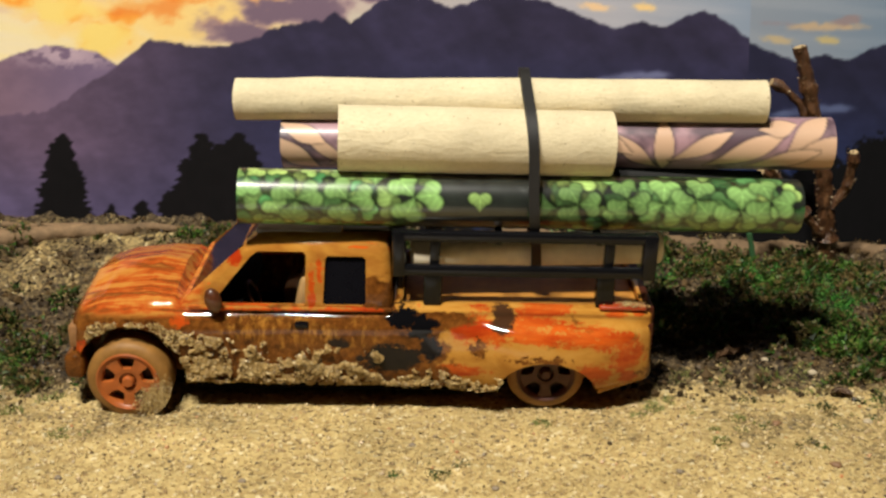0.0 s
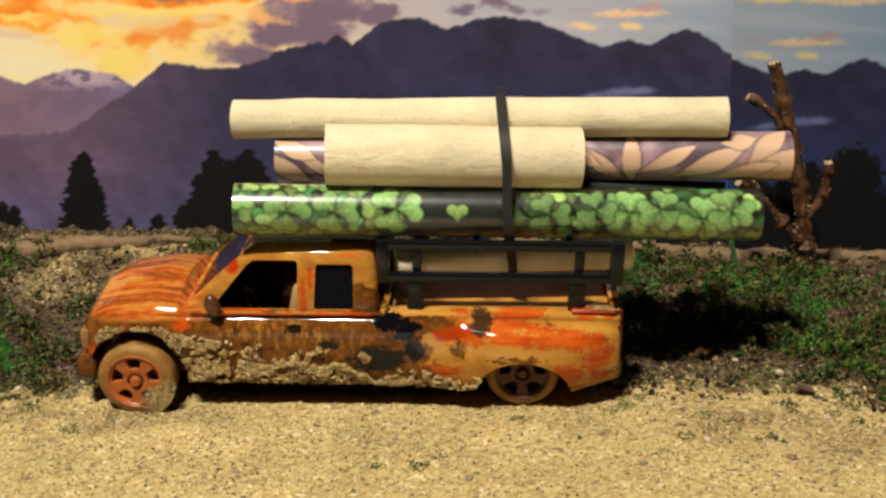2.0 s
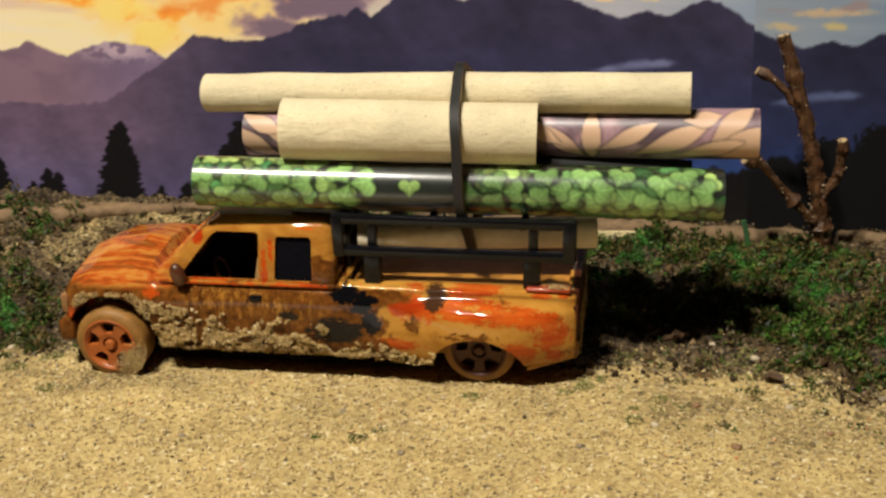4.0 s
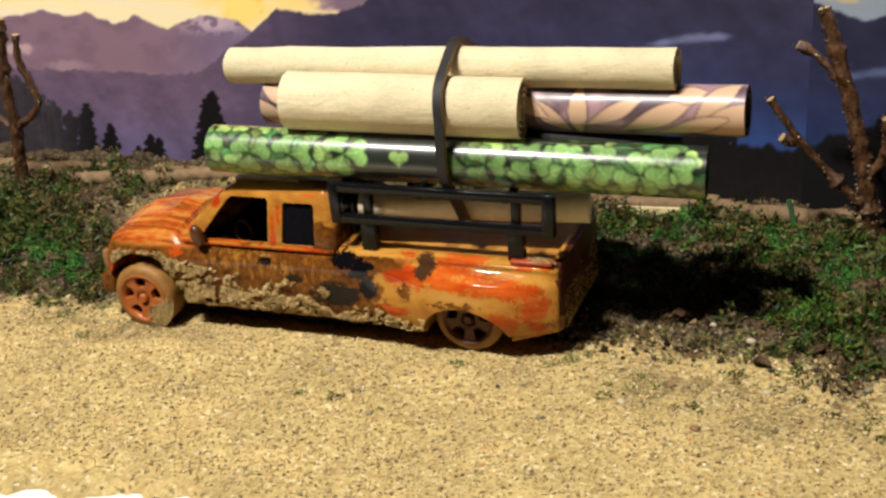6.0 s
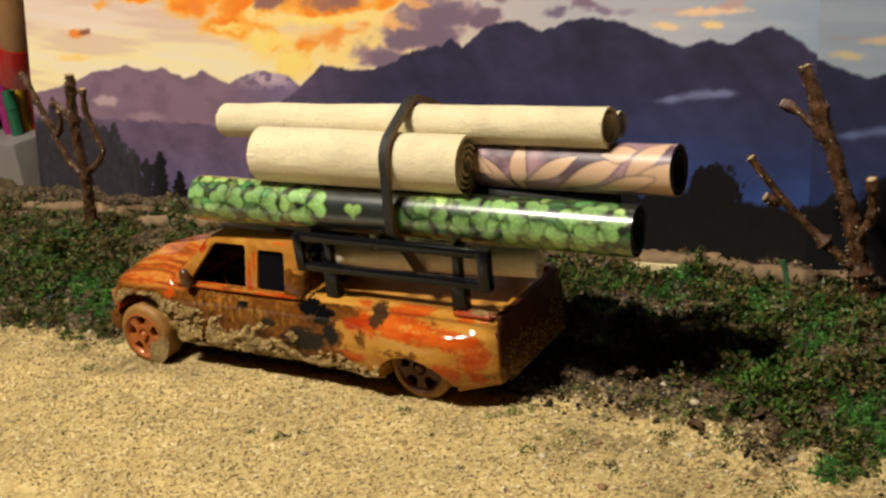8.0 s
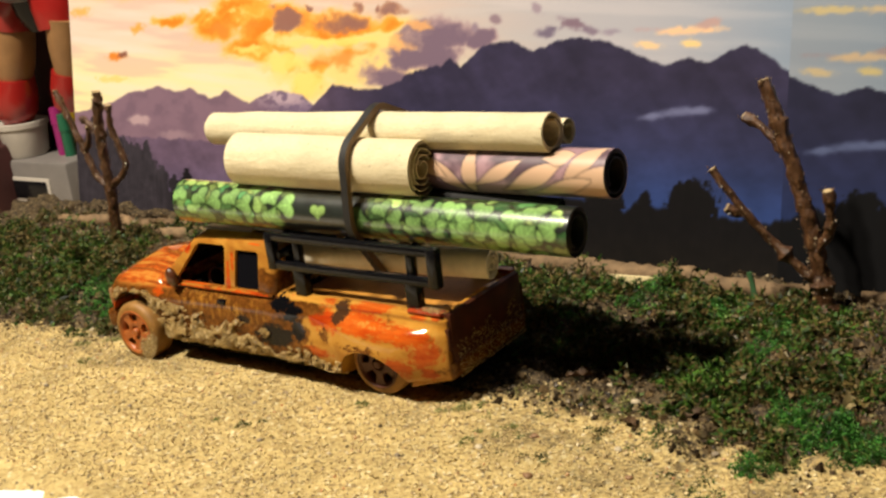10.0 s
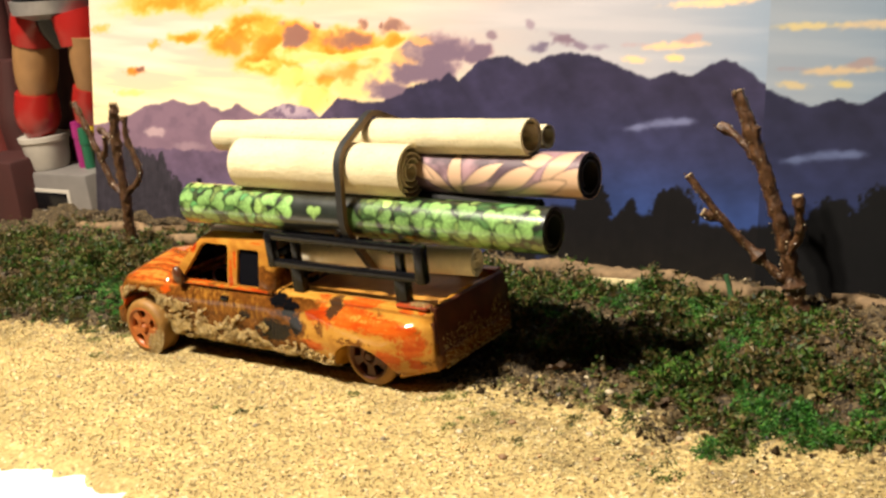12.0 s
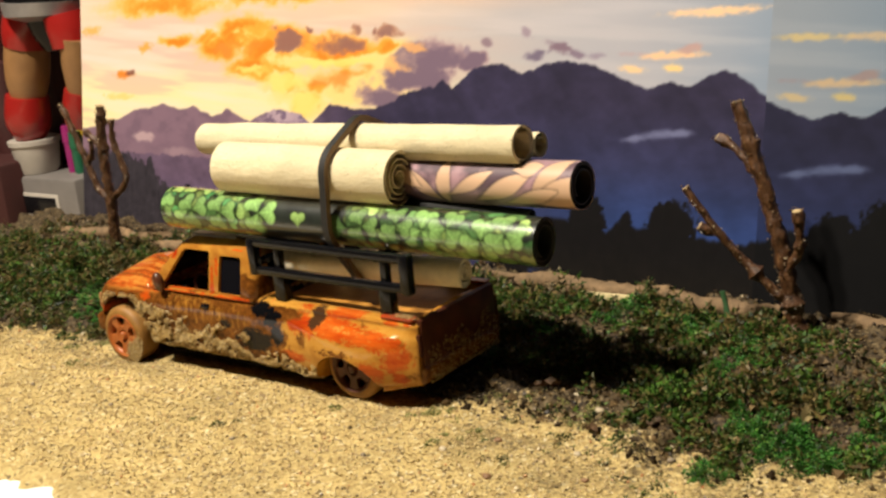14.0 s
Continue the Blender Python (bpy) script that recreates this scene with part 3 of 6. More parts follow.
def scatter_ground():
    g = np.random.default_rng(11)
    x, y = spread(34000, -95, 100, 94, 160, lambda a, b: (1 - soil_share(a, b)) * off_truck(a, b) * np.where((a < 4) & (b < 97), 0, 1), g)
    s = 0.09 + 0.26 * g.uniform(0, 1, len(x)) ** 2
    put("sand_grains", crumbs("sand_grains", np.stack([x, y, ground_z(x, y) + 0.1], 1), s, M_GRAIN, gen=g), None, "loose tan sand grains on the track", category="sand", kind="stuff")
    x, y = spread(40000, -150, 120, 118, 204, lambda a, b: (0.10 + 0.9 * soil_share(a, b)) * sstep(0.02, 0.4, soil_share(a, b)) * off_truck(a, b) * (1 - 0.8 * np.exp(-(((a + 64) / 24) ** 4 + ((b - 184) / 20) ** 4))), g)
    s = g.uniform(0.1, 1, len(x)) ** 2.2 * 0.5 + 0.09
    put("soil_crumbs", crumbs("soil_crumbs", np.stack([x, y, ground_z(x, y) + 0.15], 1), s, M_SOIL, gen=g), None, "dark brown soil crumbs and grit on the bank", category="soil", kind="stuff")

    def bare(a, b):
        """The dry patch ahead of the truck has little moss."""
        d = np.exp(-(((a + 62) / 22) ** 4 + ((b - 180) / 22) ** 4)) + 0.8 * np.exp(-(((a - 92) / 26) ** 2 + ((b - 176) / 12) ** 2))
        return np.clip(1 - d, 0.03, 1)

    def mossy(a, b):
        return sstep(0.44, 0.62, fbm(a * 0.075, b * 0.075, 41) + 1.0 * (fbm(a * 0.30, b * 0.30, 42) - 0.5)) * sstep(0.45, 1.0, soil_share(a, b)) * off_truck(a, b) * sstep(0, 8, np.where(a > 0, 194, 200) - b) * bare(a, b) * (1 - 0.94 * np.exp(-(((a - 41) / 15) ** 4 + ((b - 150) / 9) ** 4)))
    x, y = spread(16000, -150, 110, 122, 201, mossy, g)
    rad = g.uniform(0.25, 1, len(x)) ** 2.2 * 2.7 + 0.3
    high = rad * g.uniform(0.7, 2.0, len(x)) * (0.7 + 1.0 * sstep(0.45, 0.8, fbm(x * 0.25, y * 0.25, 55)))
    P, lean = cushions(x, y, rad, high, 14, g)
    put("moss", sprigs("moss", P, g.uniform(0.0, 1.0, len(P)) ** 1.6 * 0.34 + 0.13, lean, M_MOSS, g), None, "clumps of green flocked moss on dark soil", category="moss", kind="stuff")
    # pale grains whose light colour imitates glints on the soil and moss
    x, y = spread(9000, -120, 110, 118, 200, lambda a, b: sstep(0.0, 0.5, soil_share(a, b)) * off_truck(a, b) * sstep(-30, 5, a), g)
    put("glint_specks", crumbs("glint_specks", np.stack([x, y, ground_z(x, y) + g.uniform(0.1, 0.7, len(x))], 1), g.uniform(0.04, 0.13, len(x)), M_GRAIN, gen=g), None, "pale sand specks standing in for glints on soil and moss", category="sand", kind="stuff")
    x, y = spread(3600, -150, 110, 122, 201, lambda a, b: sstep(0.1, 0.8, soil_share(a, b)) * off_truck(a, b), g)
    put("soil_clods", crumbs("soil_clods", np.stack([x, y, ground_z(x, y) + 0.2], 1), g.uniform(0.0, 1, len(x)) ** 2.2 * 0.75 + 0.18, M_CLOD, gen=g), None, "lumps of brown soil and bark on the bank", category="soil", kind="stuff")


scatter_ground()


# ---- printed mountain backdrop ----
def back_y(x, z):
    return 202.0 - 0.06 * x + 0.28 * z


RIDGE = [(-92, 28), (-74, 24), (-62, 28), (-54, 33.3), (-45, 32.2), (-39, 32.3), (-29, 36.1), (-22, 37.3), (-19.4, 39), (-16.4, 37.1), (-10.5, 41.3), (-6, 42.1), (-2, 41.9), (2, 39.7), (7.4, 42.1), (13, 42.4), (18, 42), (26, 39), (32, 37.4), (37, 38.7), (40, 37.5), (48, 40.8), (52, 38.7), (56.5, 36), (62, 33.8), (75, 30), (100, 24)]
FAR_RIDGE = [(-162, 24), (-140, 27.7), (-132, 30.5), (-119, 32.2), (-112, 31.2), (-106, 31.8), (-98, 29.6), (-92, 31.3), (-83, 28.4), (-79, 30), (-74, 31.7), (-70, 31.3), (-64, 30.2), (-56, 27), (-40, 20)]


def picture(x, z, second=False):
    """The printed landscape: colours by place on the sheet."""
    n1, n2, n3 = fbm(x * 0.05, z * 0.12, 61, 5), fbm(x * 0.16, z * 0.3, 62, 5), fbm(x * 0.5, z * 0.9, 63, 4)

    def lay(c, new_c, k):
        k = np.clip(k, 0, 1)[..., None]
        return c * (1 - k) + np.asarray(new_c, float) * k
    west = sstep(25, -70, x)
    c = np.zeros(x.shape + (3,)) + np.array((0.53, 0.60, 0.64))
    c = lay(c, (0.72, 0.71, 0.69), sstep(72, 22, x))
    c = lay(c, (0.95, 0.83, 0.68), west * (0.9 - 0.4 * sstep(40, 70, z)))
    c = lay(c, (1.0, 0.93, 0.62), west * sstep(46, 33, z) * 0.8)
    wisp = fbm(x * 0.03, z * 0.35 + x * 0.02, 64, 4)
    c = lay(c, (0.95, 0.89, 0.82), sstep(0.45, 0.8, wisp) * (0.18 + 0.25 * west))
    c = lay(c, (0.86, 0.72, 0.62), sstep(0.52, 0.36, wisp) * 0.55 * west)
    c = lay(c, (0.95, 0.80, 0.62), sstep(50, 58, z + 6 * (n1 - 0.5)) * sstep(30, -20, x) * 0.6)
    # the lit cloud bank and its purple tail
    wx, wz = x + 9 * (fbm(x * 0.09, z * 0.16, 101, 4) - 0.5), z + 4.5 * (fbm(x * 0.11, z * 0.2, 102, 4) - 0.5)
    wx, wz = wx + 2.6 * (fbm(x * 0.5, z * 0.7, 104, 4) - 0.5), wz + 1.8 * (fbm(x * 0.5, z * 0.7, 105, 4) - 0.5)
    puff = fbm(wx * 0.17, wz * 0.3, 65, 5)
    billow = 1 - 2 * np.abs(fbm(wx * 0.22, wz * 0.36, 103, 4) - 0.5)

    def cloud(places, edge=0.55):
        """Soft ragged cover of several cloud lobes."""
        d = np.zeros(x.shape)
        for cx, cz, sx, sz, a in places:
            d = np.maximum(d, a * np.exp(-((wx - cx) / sx) ** 2 - ((wz - cz) / sz) ** 2))
        return d * (1 + edge * (0.9 * (puff - 0.5) + 0.5 * (billow - 0.7) + 0.5 * (n3 - 0.5)))
    e = cloud(((-88, 50.5, 11, 4.2, 1.0), (-97, 47, 9, 3.6, 1.0), (-73, 46, 14, 5.0, 1.1), (-80, 41.5, 12, 3.4, 1.0), (-55, 45, 16, 4.4, 1.1), (-38, 43, 12, 4.4, 1.0), (-64, 37, 13, 4.4, 1.0), (-50, 37, 14, 4.2, 1.0), (-38, 37, 10, 3.6, 0.9), (-115, 49.4, 5, 1.8, 0.8), (-103, 49.4, 6, 2.2, 0.9), (-62, 32.5, 8, 3.0, 0.9), (-120, 58, 30, 3.0, 0.7), (-70, 60, 26, 3.0, 0.8)))
    bank, core = sstep(0.10, 0.70, e), sstep(0.30, 0.95, e)
    c = lay(c, (1.0, 0.86, 0.50), bank * 0.95)
    hot = fbm(wx * 0.10, wz * 0.22, 72, 4) + 0.016 * (z - 43) - 0.004 * (x + 70)
    c = lay(c, (1.0, 0.68, 0.24), bank * sstep(0.40, 0.58, hot))
    c = lay(c, (0.97, 0.52, 0.13), core * sstep(0.50, 0.72, hot + 0.25 * (puff - 0.5)))
    c = lay(c, (0.95, 0.56, 0.22), core * 0.8 * sstep(0.15, 0.6, cloud(((-56, 38.5, 8, 2.4, 1.0), (-90, 46, 9, 2.0, 0.9), (-46, 40, 6, 1.6, 0.8)))))
    c = lay(c, (1.0, 0.88, 0.45), 0.85 * sstep(0.2, 0.75, cloud(((-56, 42.6, 15, 1.3, 1.0), (-72, 38, 9, 2.0, 0.9), (-64, 33, 6, 2.2, 1.0), (-82, 41, 8, 1.3, 0.8)))))
    grey = sstep(0.05, 0.95, cloud(((-70.5, 47.6, 7, 2.3, 1.0), (-53, 46.8, 9, 2.3, 1.05), (-77, 50.2, 3, 1.2, 0.8), (-62.7, 50.7, 2.6, 0.9, 0.9), (-48.4, 50.6, 1.8, 1.3, 0.9), (-37.6, 49.3, 5, 1.8, 1.0), (-42, 50.2, 2, 1.0, 0.9)), 0.9))
    c = lay(c, (0.72, 0.49, 0.34), sstep(0.05, 0.8, grey) * 0.75)
    c = lay(c, (0.52, 0.38, 0.36), sstep(0.3, 1.1, grey * (0.35 + 1.2 * puff)) * 0.7)
    tail = sstep(0.05, 0.90, cloud(((-24, 43.2, 9, 3.6, 1.1), (-14, 42.2, 5, 2.6, 1.0), (-38, 35.6, 7, 2.6, 0.9), (-28, 38.6, 9, 2.6, 1.0)), 0.7))
    c = lay(c, (0.66, 0.54, 0.53), sstep(0.05, 0.6, tail) * 0.85)
    c = lay(c, (0.46, 0.38, 0.43), sstep(0.3, 0.85, tail * (0.35 + 1.2 * puff)) * 0.85)
    c = lay(c, (0.98, 0.72, 0.42), sstep(0.25, 0.7, cloud(((-29, 45.2, 5, 1.1, 1.0), (-34, 41.5, 3, 2.2, 0.9)), 0.8)) * 0.8)
    for cx, cz, sx, sz, tl, col in ((-138, 40.2, 4.6, 1.2, 0.03, (0.95, 0.52, 0.16)), (-135, 40.6, 2.6, 0.9, 0.05, (0.52, 0.34, 0.27)), (-128.8, 47.2, 3.4, 1.4, 0.1, (0.97, 0.66, 0.28)), (-155, 52.4, 5, 1.4, 0.0, (0.97, 0.70, 0.36)), (-140, 34.0, 8, 1.0, 0.0, (1.0, 0.84, 0.48)), (-7.7, 46.4, 2.2, 1.1, -0.2, (0.58, 0.49, 0.50)), (-13, 45.0, 0.8, 1.0, 0, (0.60, 0.52, 0.54)), (2.6, 48.2, 1.6, 1.0, -0.5, (0.64, 0.57, 0.58)), (5.3, 43.6, 3.0, 1.1, 0.15, (0.47, 0.42, 0.47)), (11.0, 45.2, 3.4, 1.1, -0.22, (0.52, 0.43, 0.46)), (15.5, 43.6, 2.4, 0.7, -0.2, (0.52, 0.45, 0.49)), (20, 43.4, 2.6, 0.6, 0, (0.62, 0.57, 0.59)), (36.5, 43.3, 7.0, 0.75, 0.02, (0.99, 0.80, 0.58)), (40.5, 44.4, 2.8, 0.8, 0.2, (0.76, 0.63, 0.57)), (37, 41.0, 2.4, 0.75, 0, (1.0, 0.84, 0.52)), (28.5, 40.8, 3.0, 0.7, -0.1, (0.98, 0.82, 0.58)), (44.5, 50.9, 10, 0.9, 0.03, (1.0, 0.82, 0.60)), (28, 43.6, 3.2, 0.5, 0, (0.74, 0.66, 0.63)), (30, 50.9, 6.5, 0.75 if second else 0.01, 0, (1.0, 0.84, 0.56))):
        q = np.exp(-((x - cx) / sx) ** 2 - ((z - cz - tl * (x - cx)) / sz) ** 2)
        q = q + ((n3 - 0.5) * 0.7 + (fbm(x * 0.9, z * 1.4, 74, 3) - 0.5) * 0.7) * sstep(0.01, 0.35, q)
        c = lay(c, col, sstep(0.12, 0.9, q) * 0.95)
    # far range with snow, haze and low cloud
    fr = np.interp(x, [p[0] for p in FAR_RIDGE], [p[1] for p in FAR_RIDGE]) + (fbm(x * 0.35, x * 0, 67) - 0.5) * 1.4
    k = sstep(-0.25, 0.25, fr - z) * sstep(-38, -44, x)
    rock = lay(np.zeros(c.shape) + np.array((0.53, 0.42, 0.45)), (0.62, 0.50, 0.50), sstep(22, 8, z))
    rock = lay(rock, (0.40, 0.32, 0.36), sstep(0.42, 0.70, n2) * 0.4 * sstep(14, 26, z))
    rock = lay(rock, (0.44, 0.40, 0.52), sstep(-90, -60, x) * 0.5)
    snow = np.exp(-((x + 70) / 9) ** 2) * sstep(26.5, 29.5, z - 2.5 * (n3 - 0.5)) * sstep(0.40, 0.55, n3)
    rock = lay(rock, (0.76, 0.66, 0.66), snow)
    for cx, cz, sx, sz, a in ((-127, 23.5, 6, 1.7, 0.75), (-104, 16.5, 4, 1.0, 0.7), (-112, 20, 9, 1.5, 0.3), (-95, 12, 8, 3, 0.35)):
        rock = lay(rock, (0.80, 0.68, 0.64), a * sstep(0.35, 0.8, np.exp(-((x - cx) / sx) ** 2 - ((z - cz) / sz) ** 2) + (n3 - 0.5) * 0.6))
    c = c * (1 - k[..., None]) + rock * k[..., None]
    # main range
    mr = np.interp(x, [p[0] for p in RIDGE], [p[1] for p in RIDGE]) + (fbm(x * 0.6, x * 0, 68) - 0.5) * 1.1
    mr = mr - sstep(-54, -95, x) * 9
    k = sstep(-0.25, 0.25, mr - z)
    dark = np.zeros(c.shape) + np.array((0.212, 0.192, 0.268))
    dark = lay(dark, (0.195, 0.215, 0.335), sstep(38, 14, z) * (0.35 + 0.65 * sstep(-20, 25, x)))
    dark = lay(dark, (0.175, 0.255, 0.435), sstep(24, 8, z) * sstep(-10, 30, x))
    dark = lay(dark, (0.44, 0.35, 0.40), sstep(-25, -80, x) * 0.85)
    dark = lay(dark, (0.34, 0.32, 0.44), sstep(16, 0, z) * sstep(10, -40, x) * 0.6)
    slope = fbm((x + 0.7 * z) * 0.13, (z - 0.5 * x) * 0.06, 69, 4)
    gully = np.abs(fbm((x + 0.9 * z) * 0.16, (z - 0.3 * x) * 0.05, 73, 4) - 0.5)
    dark = dark * (1 + 0.30 * (slope - 0.5) + 0.25 * (n2 - 0.5) - 0.45 * (0.12 - np.minimum(gully, 0.12)) * sstep(18, 34, z))[..., None] * (1 + 0.16 * (n3 - 0.5))[..., None]
    for cx, cz, sx, sz, tilt in ((35.0, 28.9, 7.6, 1.2, 0.10), (40, 29.3, 4.0, 0.9, 0.04), (30, 28.0, 3.5, 0.8, 0.12)):
        q = np.exp(-((x - cx) / sx) ** 2 - ((z - cz + 0.012 * (x - cx) ** 2 - tilt * (x - cx)) / sz) ** 2) + (n3 - 0.5) * 0.5
        dark = lay(dark, (0.47, 0.48, 0.58), sstep(0.25, 1.1, q) * 0.85)
    c = c * (1 - k[..., None]) + dark * k[..., None]
    # pine woods
    jag = (fbm(x * 1.3, z * 1.1, 70, 3) - 0.5)
    t = np.zeros(x.shape)
    for tx, top, w in ((-86, 5.0, 3.0), (-71, 16, 4.2), (-73, 12, 3.4), (-69, 11, 3.6), (-62, 3.2, 2.4), (-56, 4.2, 2.4), (-51, 6, 2.4), (-44.5, 16.8, 5.0), (-47.5, 12, 4), (-41, 15, 5), (-37.5, 17.0, 4.8), (-34, 12, 4), (-149, 24, 4), (-141, 22, 4), (-124, 18.5, 3), (-117, 12, 4.0), (-112, 10, 4.0), (-107, 11.8, 3.8), (-100, 7.5, 3.2), (-88.5, 5.8, 3.0), (-92, 3, 2), (-27, 12, 5), (-15, 14, 5), (2, 13, 6), (20, 17.6, 5.5), (29.4, 14.4, 3.4), (34, 11.5, 4), (64, 12, 3)):
        h = np.clip((top - z) / (top + 7), 0, 1)
        side = np.where(x > tx, 5.0, 0.0)
        tier = vnoise(z * 0.9 + tx * 3.1 + side, side, 77) * 0.6 + vnoise(z * 2.3 + tx, side, 78) * 0.5
        t = np.maximum(t, sstep(-0.3, 0.3, 1.3 * w * h ** 0.45 * (0.35 + 1.1 * tier) - np.abs(x - tx)) * (z < top))
    for tx, tz, rx, rz in ((39, 12, 5.2, 5.0), (20, 12, 4.4, 4.6), (-37.5, 11, 3.6, 4.2)):
        t = np.maximum(t, sstep(1.15, 0.85, ((x - tx) / rx) ** 2 + ((z - tz) / rz) ** 2 + 1.1 * jag))
    if second:
        for tx, tz, rx, rz in ((37, 15.5, 5.6, 6.0), (46.5, 18, 5.4, 6.6), (30, 11, 3.5, 4)):
            t = np.maximum(t, sstep(1.15, 0.85, ((x - tx) / rx) ** 2 + ((z - tz) / rz) ** 2 + 1.1 * jag))
    t = np.maximum(t, sstep(-0.5, 0.5, (17.0 if second else 11.0) + 5 * (fbm(x * 0.25, x * 0, 71, 4) - 0.5) - z) * sstep(4, 12, x))
    t = np.maximum(t, sstep(-0.5, 0.5, np.interp(x, [-160, -146, -134, -124, -117, -112, -106], [17, 19, 18, 16, 10, 4, -3]) + 5 * jag - z))
    wood = np.zeros(c.shape) + np.array((0.055, 0.045, 0.045))
    wood = lay(wood, (0.22, 0.20, 0.21), sstep(-100, -120, x) * 0.9)
    wood = lay(wood, (0.10, 0.085, 0.06), sstep(9, 1, z) * sstep(0, 12, x) * 0.6)
    wood = wood * (0.7 + 0.35 * n3 + 0.35 * fbm(x * 1.8, z * 0.35, 79, 3))[..., None]
    c = c * (1 - t[..., None]) + wood * t[..., None]
    field = sstep(0.6, 0, z + 0.5 - 0.8 * n2) * sstep(-95, -90, x) * sstep(-40, -48, x)
    c = lay(c, (0.45, 0.34, 0.22), field)
    return np.clip(lin(np.clip(c, 0, 1)) * np.array((0.77, 0.78, 0.92)), 0, 0.9)


def sheet(name, x0, x1, z0, z1, step, dx, dz, proud, label):
    xs, zs = np.arange(x0, x1 + step / 2, step), np.arange(z0, z1 + step / 2, step)
    X, Z = np.meshgrid(xs, zs)
    lean = np.where(X < -100, 0.12 * (0 - (Z - 0)) * sstep(-120, -160, X), 0)
    Xv = X + lean
    n, m = X.shape
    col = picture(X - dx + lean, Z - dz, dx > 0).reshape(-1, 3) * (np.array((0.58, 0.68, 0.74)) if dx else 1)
    idx = np.arange(n * m).reshape(n, m)
    f = np.stack([idx[:-1, :-1], idx[:-1, 1:], idx[1:, 1:], idx[1:, :-1]], -1).reshape(-1, 4)
    V = np.stack([Xv, back_y(Xv, Z) - proud + 0.25 * fbm(X * 0.03, Z * 0.05, 80), Z], -1).reshape(-1, 3)
    me = mesh_from(name, V, f, M_PRINT, True, col)
    return put(name, me, None, label, category="poster")


sheet("backdrop_poster", -155, 60, -14, 74, 0.35, 0, 0, 0.0, "printed sunset sky over purple mountains and pines")
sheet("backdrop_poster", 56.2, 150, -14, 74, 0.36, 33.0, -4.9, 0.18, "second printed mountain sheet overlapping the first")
bm = box(bmesh.new(), -152, 148, 0, 1, -24, 73)
for v in bm.verts:
    v.co.y = back_y(v.co.x, v.co.z) + (0.8 if v.co.y < 0.5 else 3.0)
part("backdrop_board", bm, M_WALL, None, "stiff card behind the printed backdrop", smooth=False, category="board", kind="structure")


# ---- toy pickup truck ----
CY = 148.5
truck = root("toy_pickup_truck", at=(0, 0, -1.2), label="rusty orange toy pickup truck caked with dried mud", category="toy truck")


def soften(poly, times=2):
    """Rounds an open polyline's corners."""
    for _ in range(times):
        out = [poly[0]]
        for a, b in zip(poly, poly[1:]):
            out += [tuple(0.8 * p + 0.2 * q for p, q in zip(a, b)), tuple(0.2 * p + 0.8 * q for p, q in zip(a, b))]
        poly = out + [poly[-1]]
    return poly


def skin(sections, y_mid=CY):
    """A closed hull through half sections (x, [(half width, z) from bottom centre to top centre])."""
    V, rows = [], []
    for x, half in sections:
        ring = [(x, y_mid - w, z) for w, z in half] + [(x, y_mid + w, z) for w, z in half[-2:0:-1]]
        rows.append(range(len(V), len(V) + len(ring)))
        V += ring
    F = []
    for a, b in zip(rows, rows[1:]):
        for i in range(len(a)):
            j = (i + 1) % len(a)
            F.append((a[i], b[i], b[j], a[j]))
    F += [tuple(rows[0]), tuple(rows[-1])[::-1]]
    return V, F


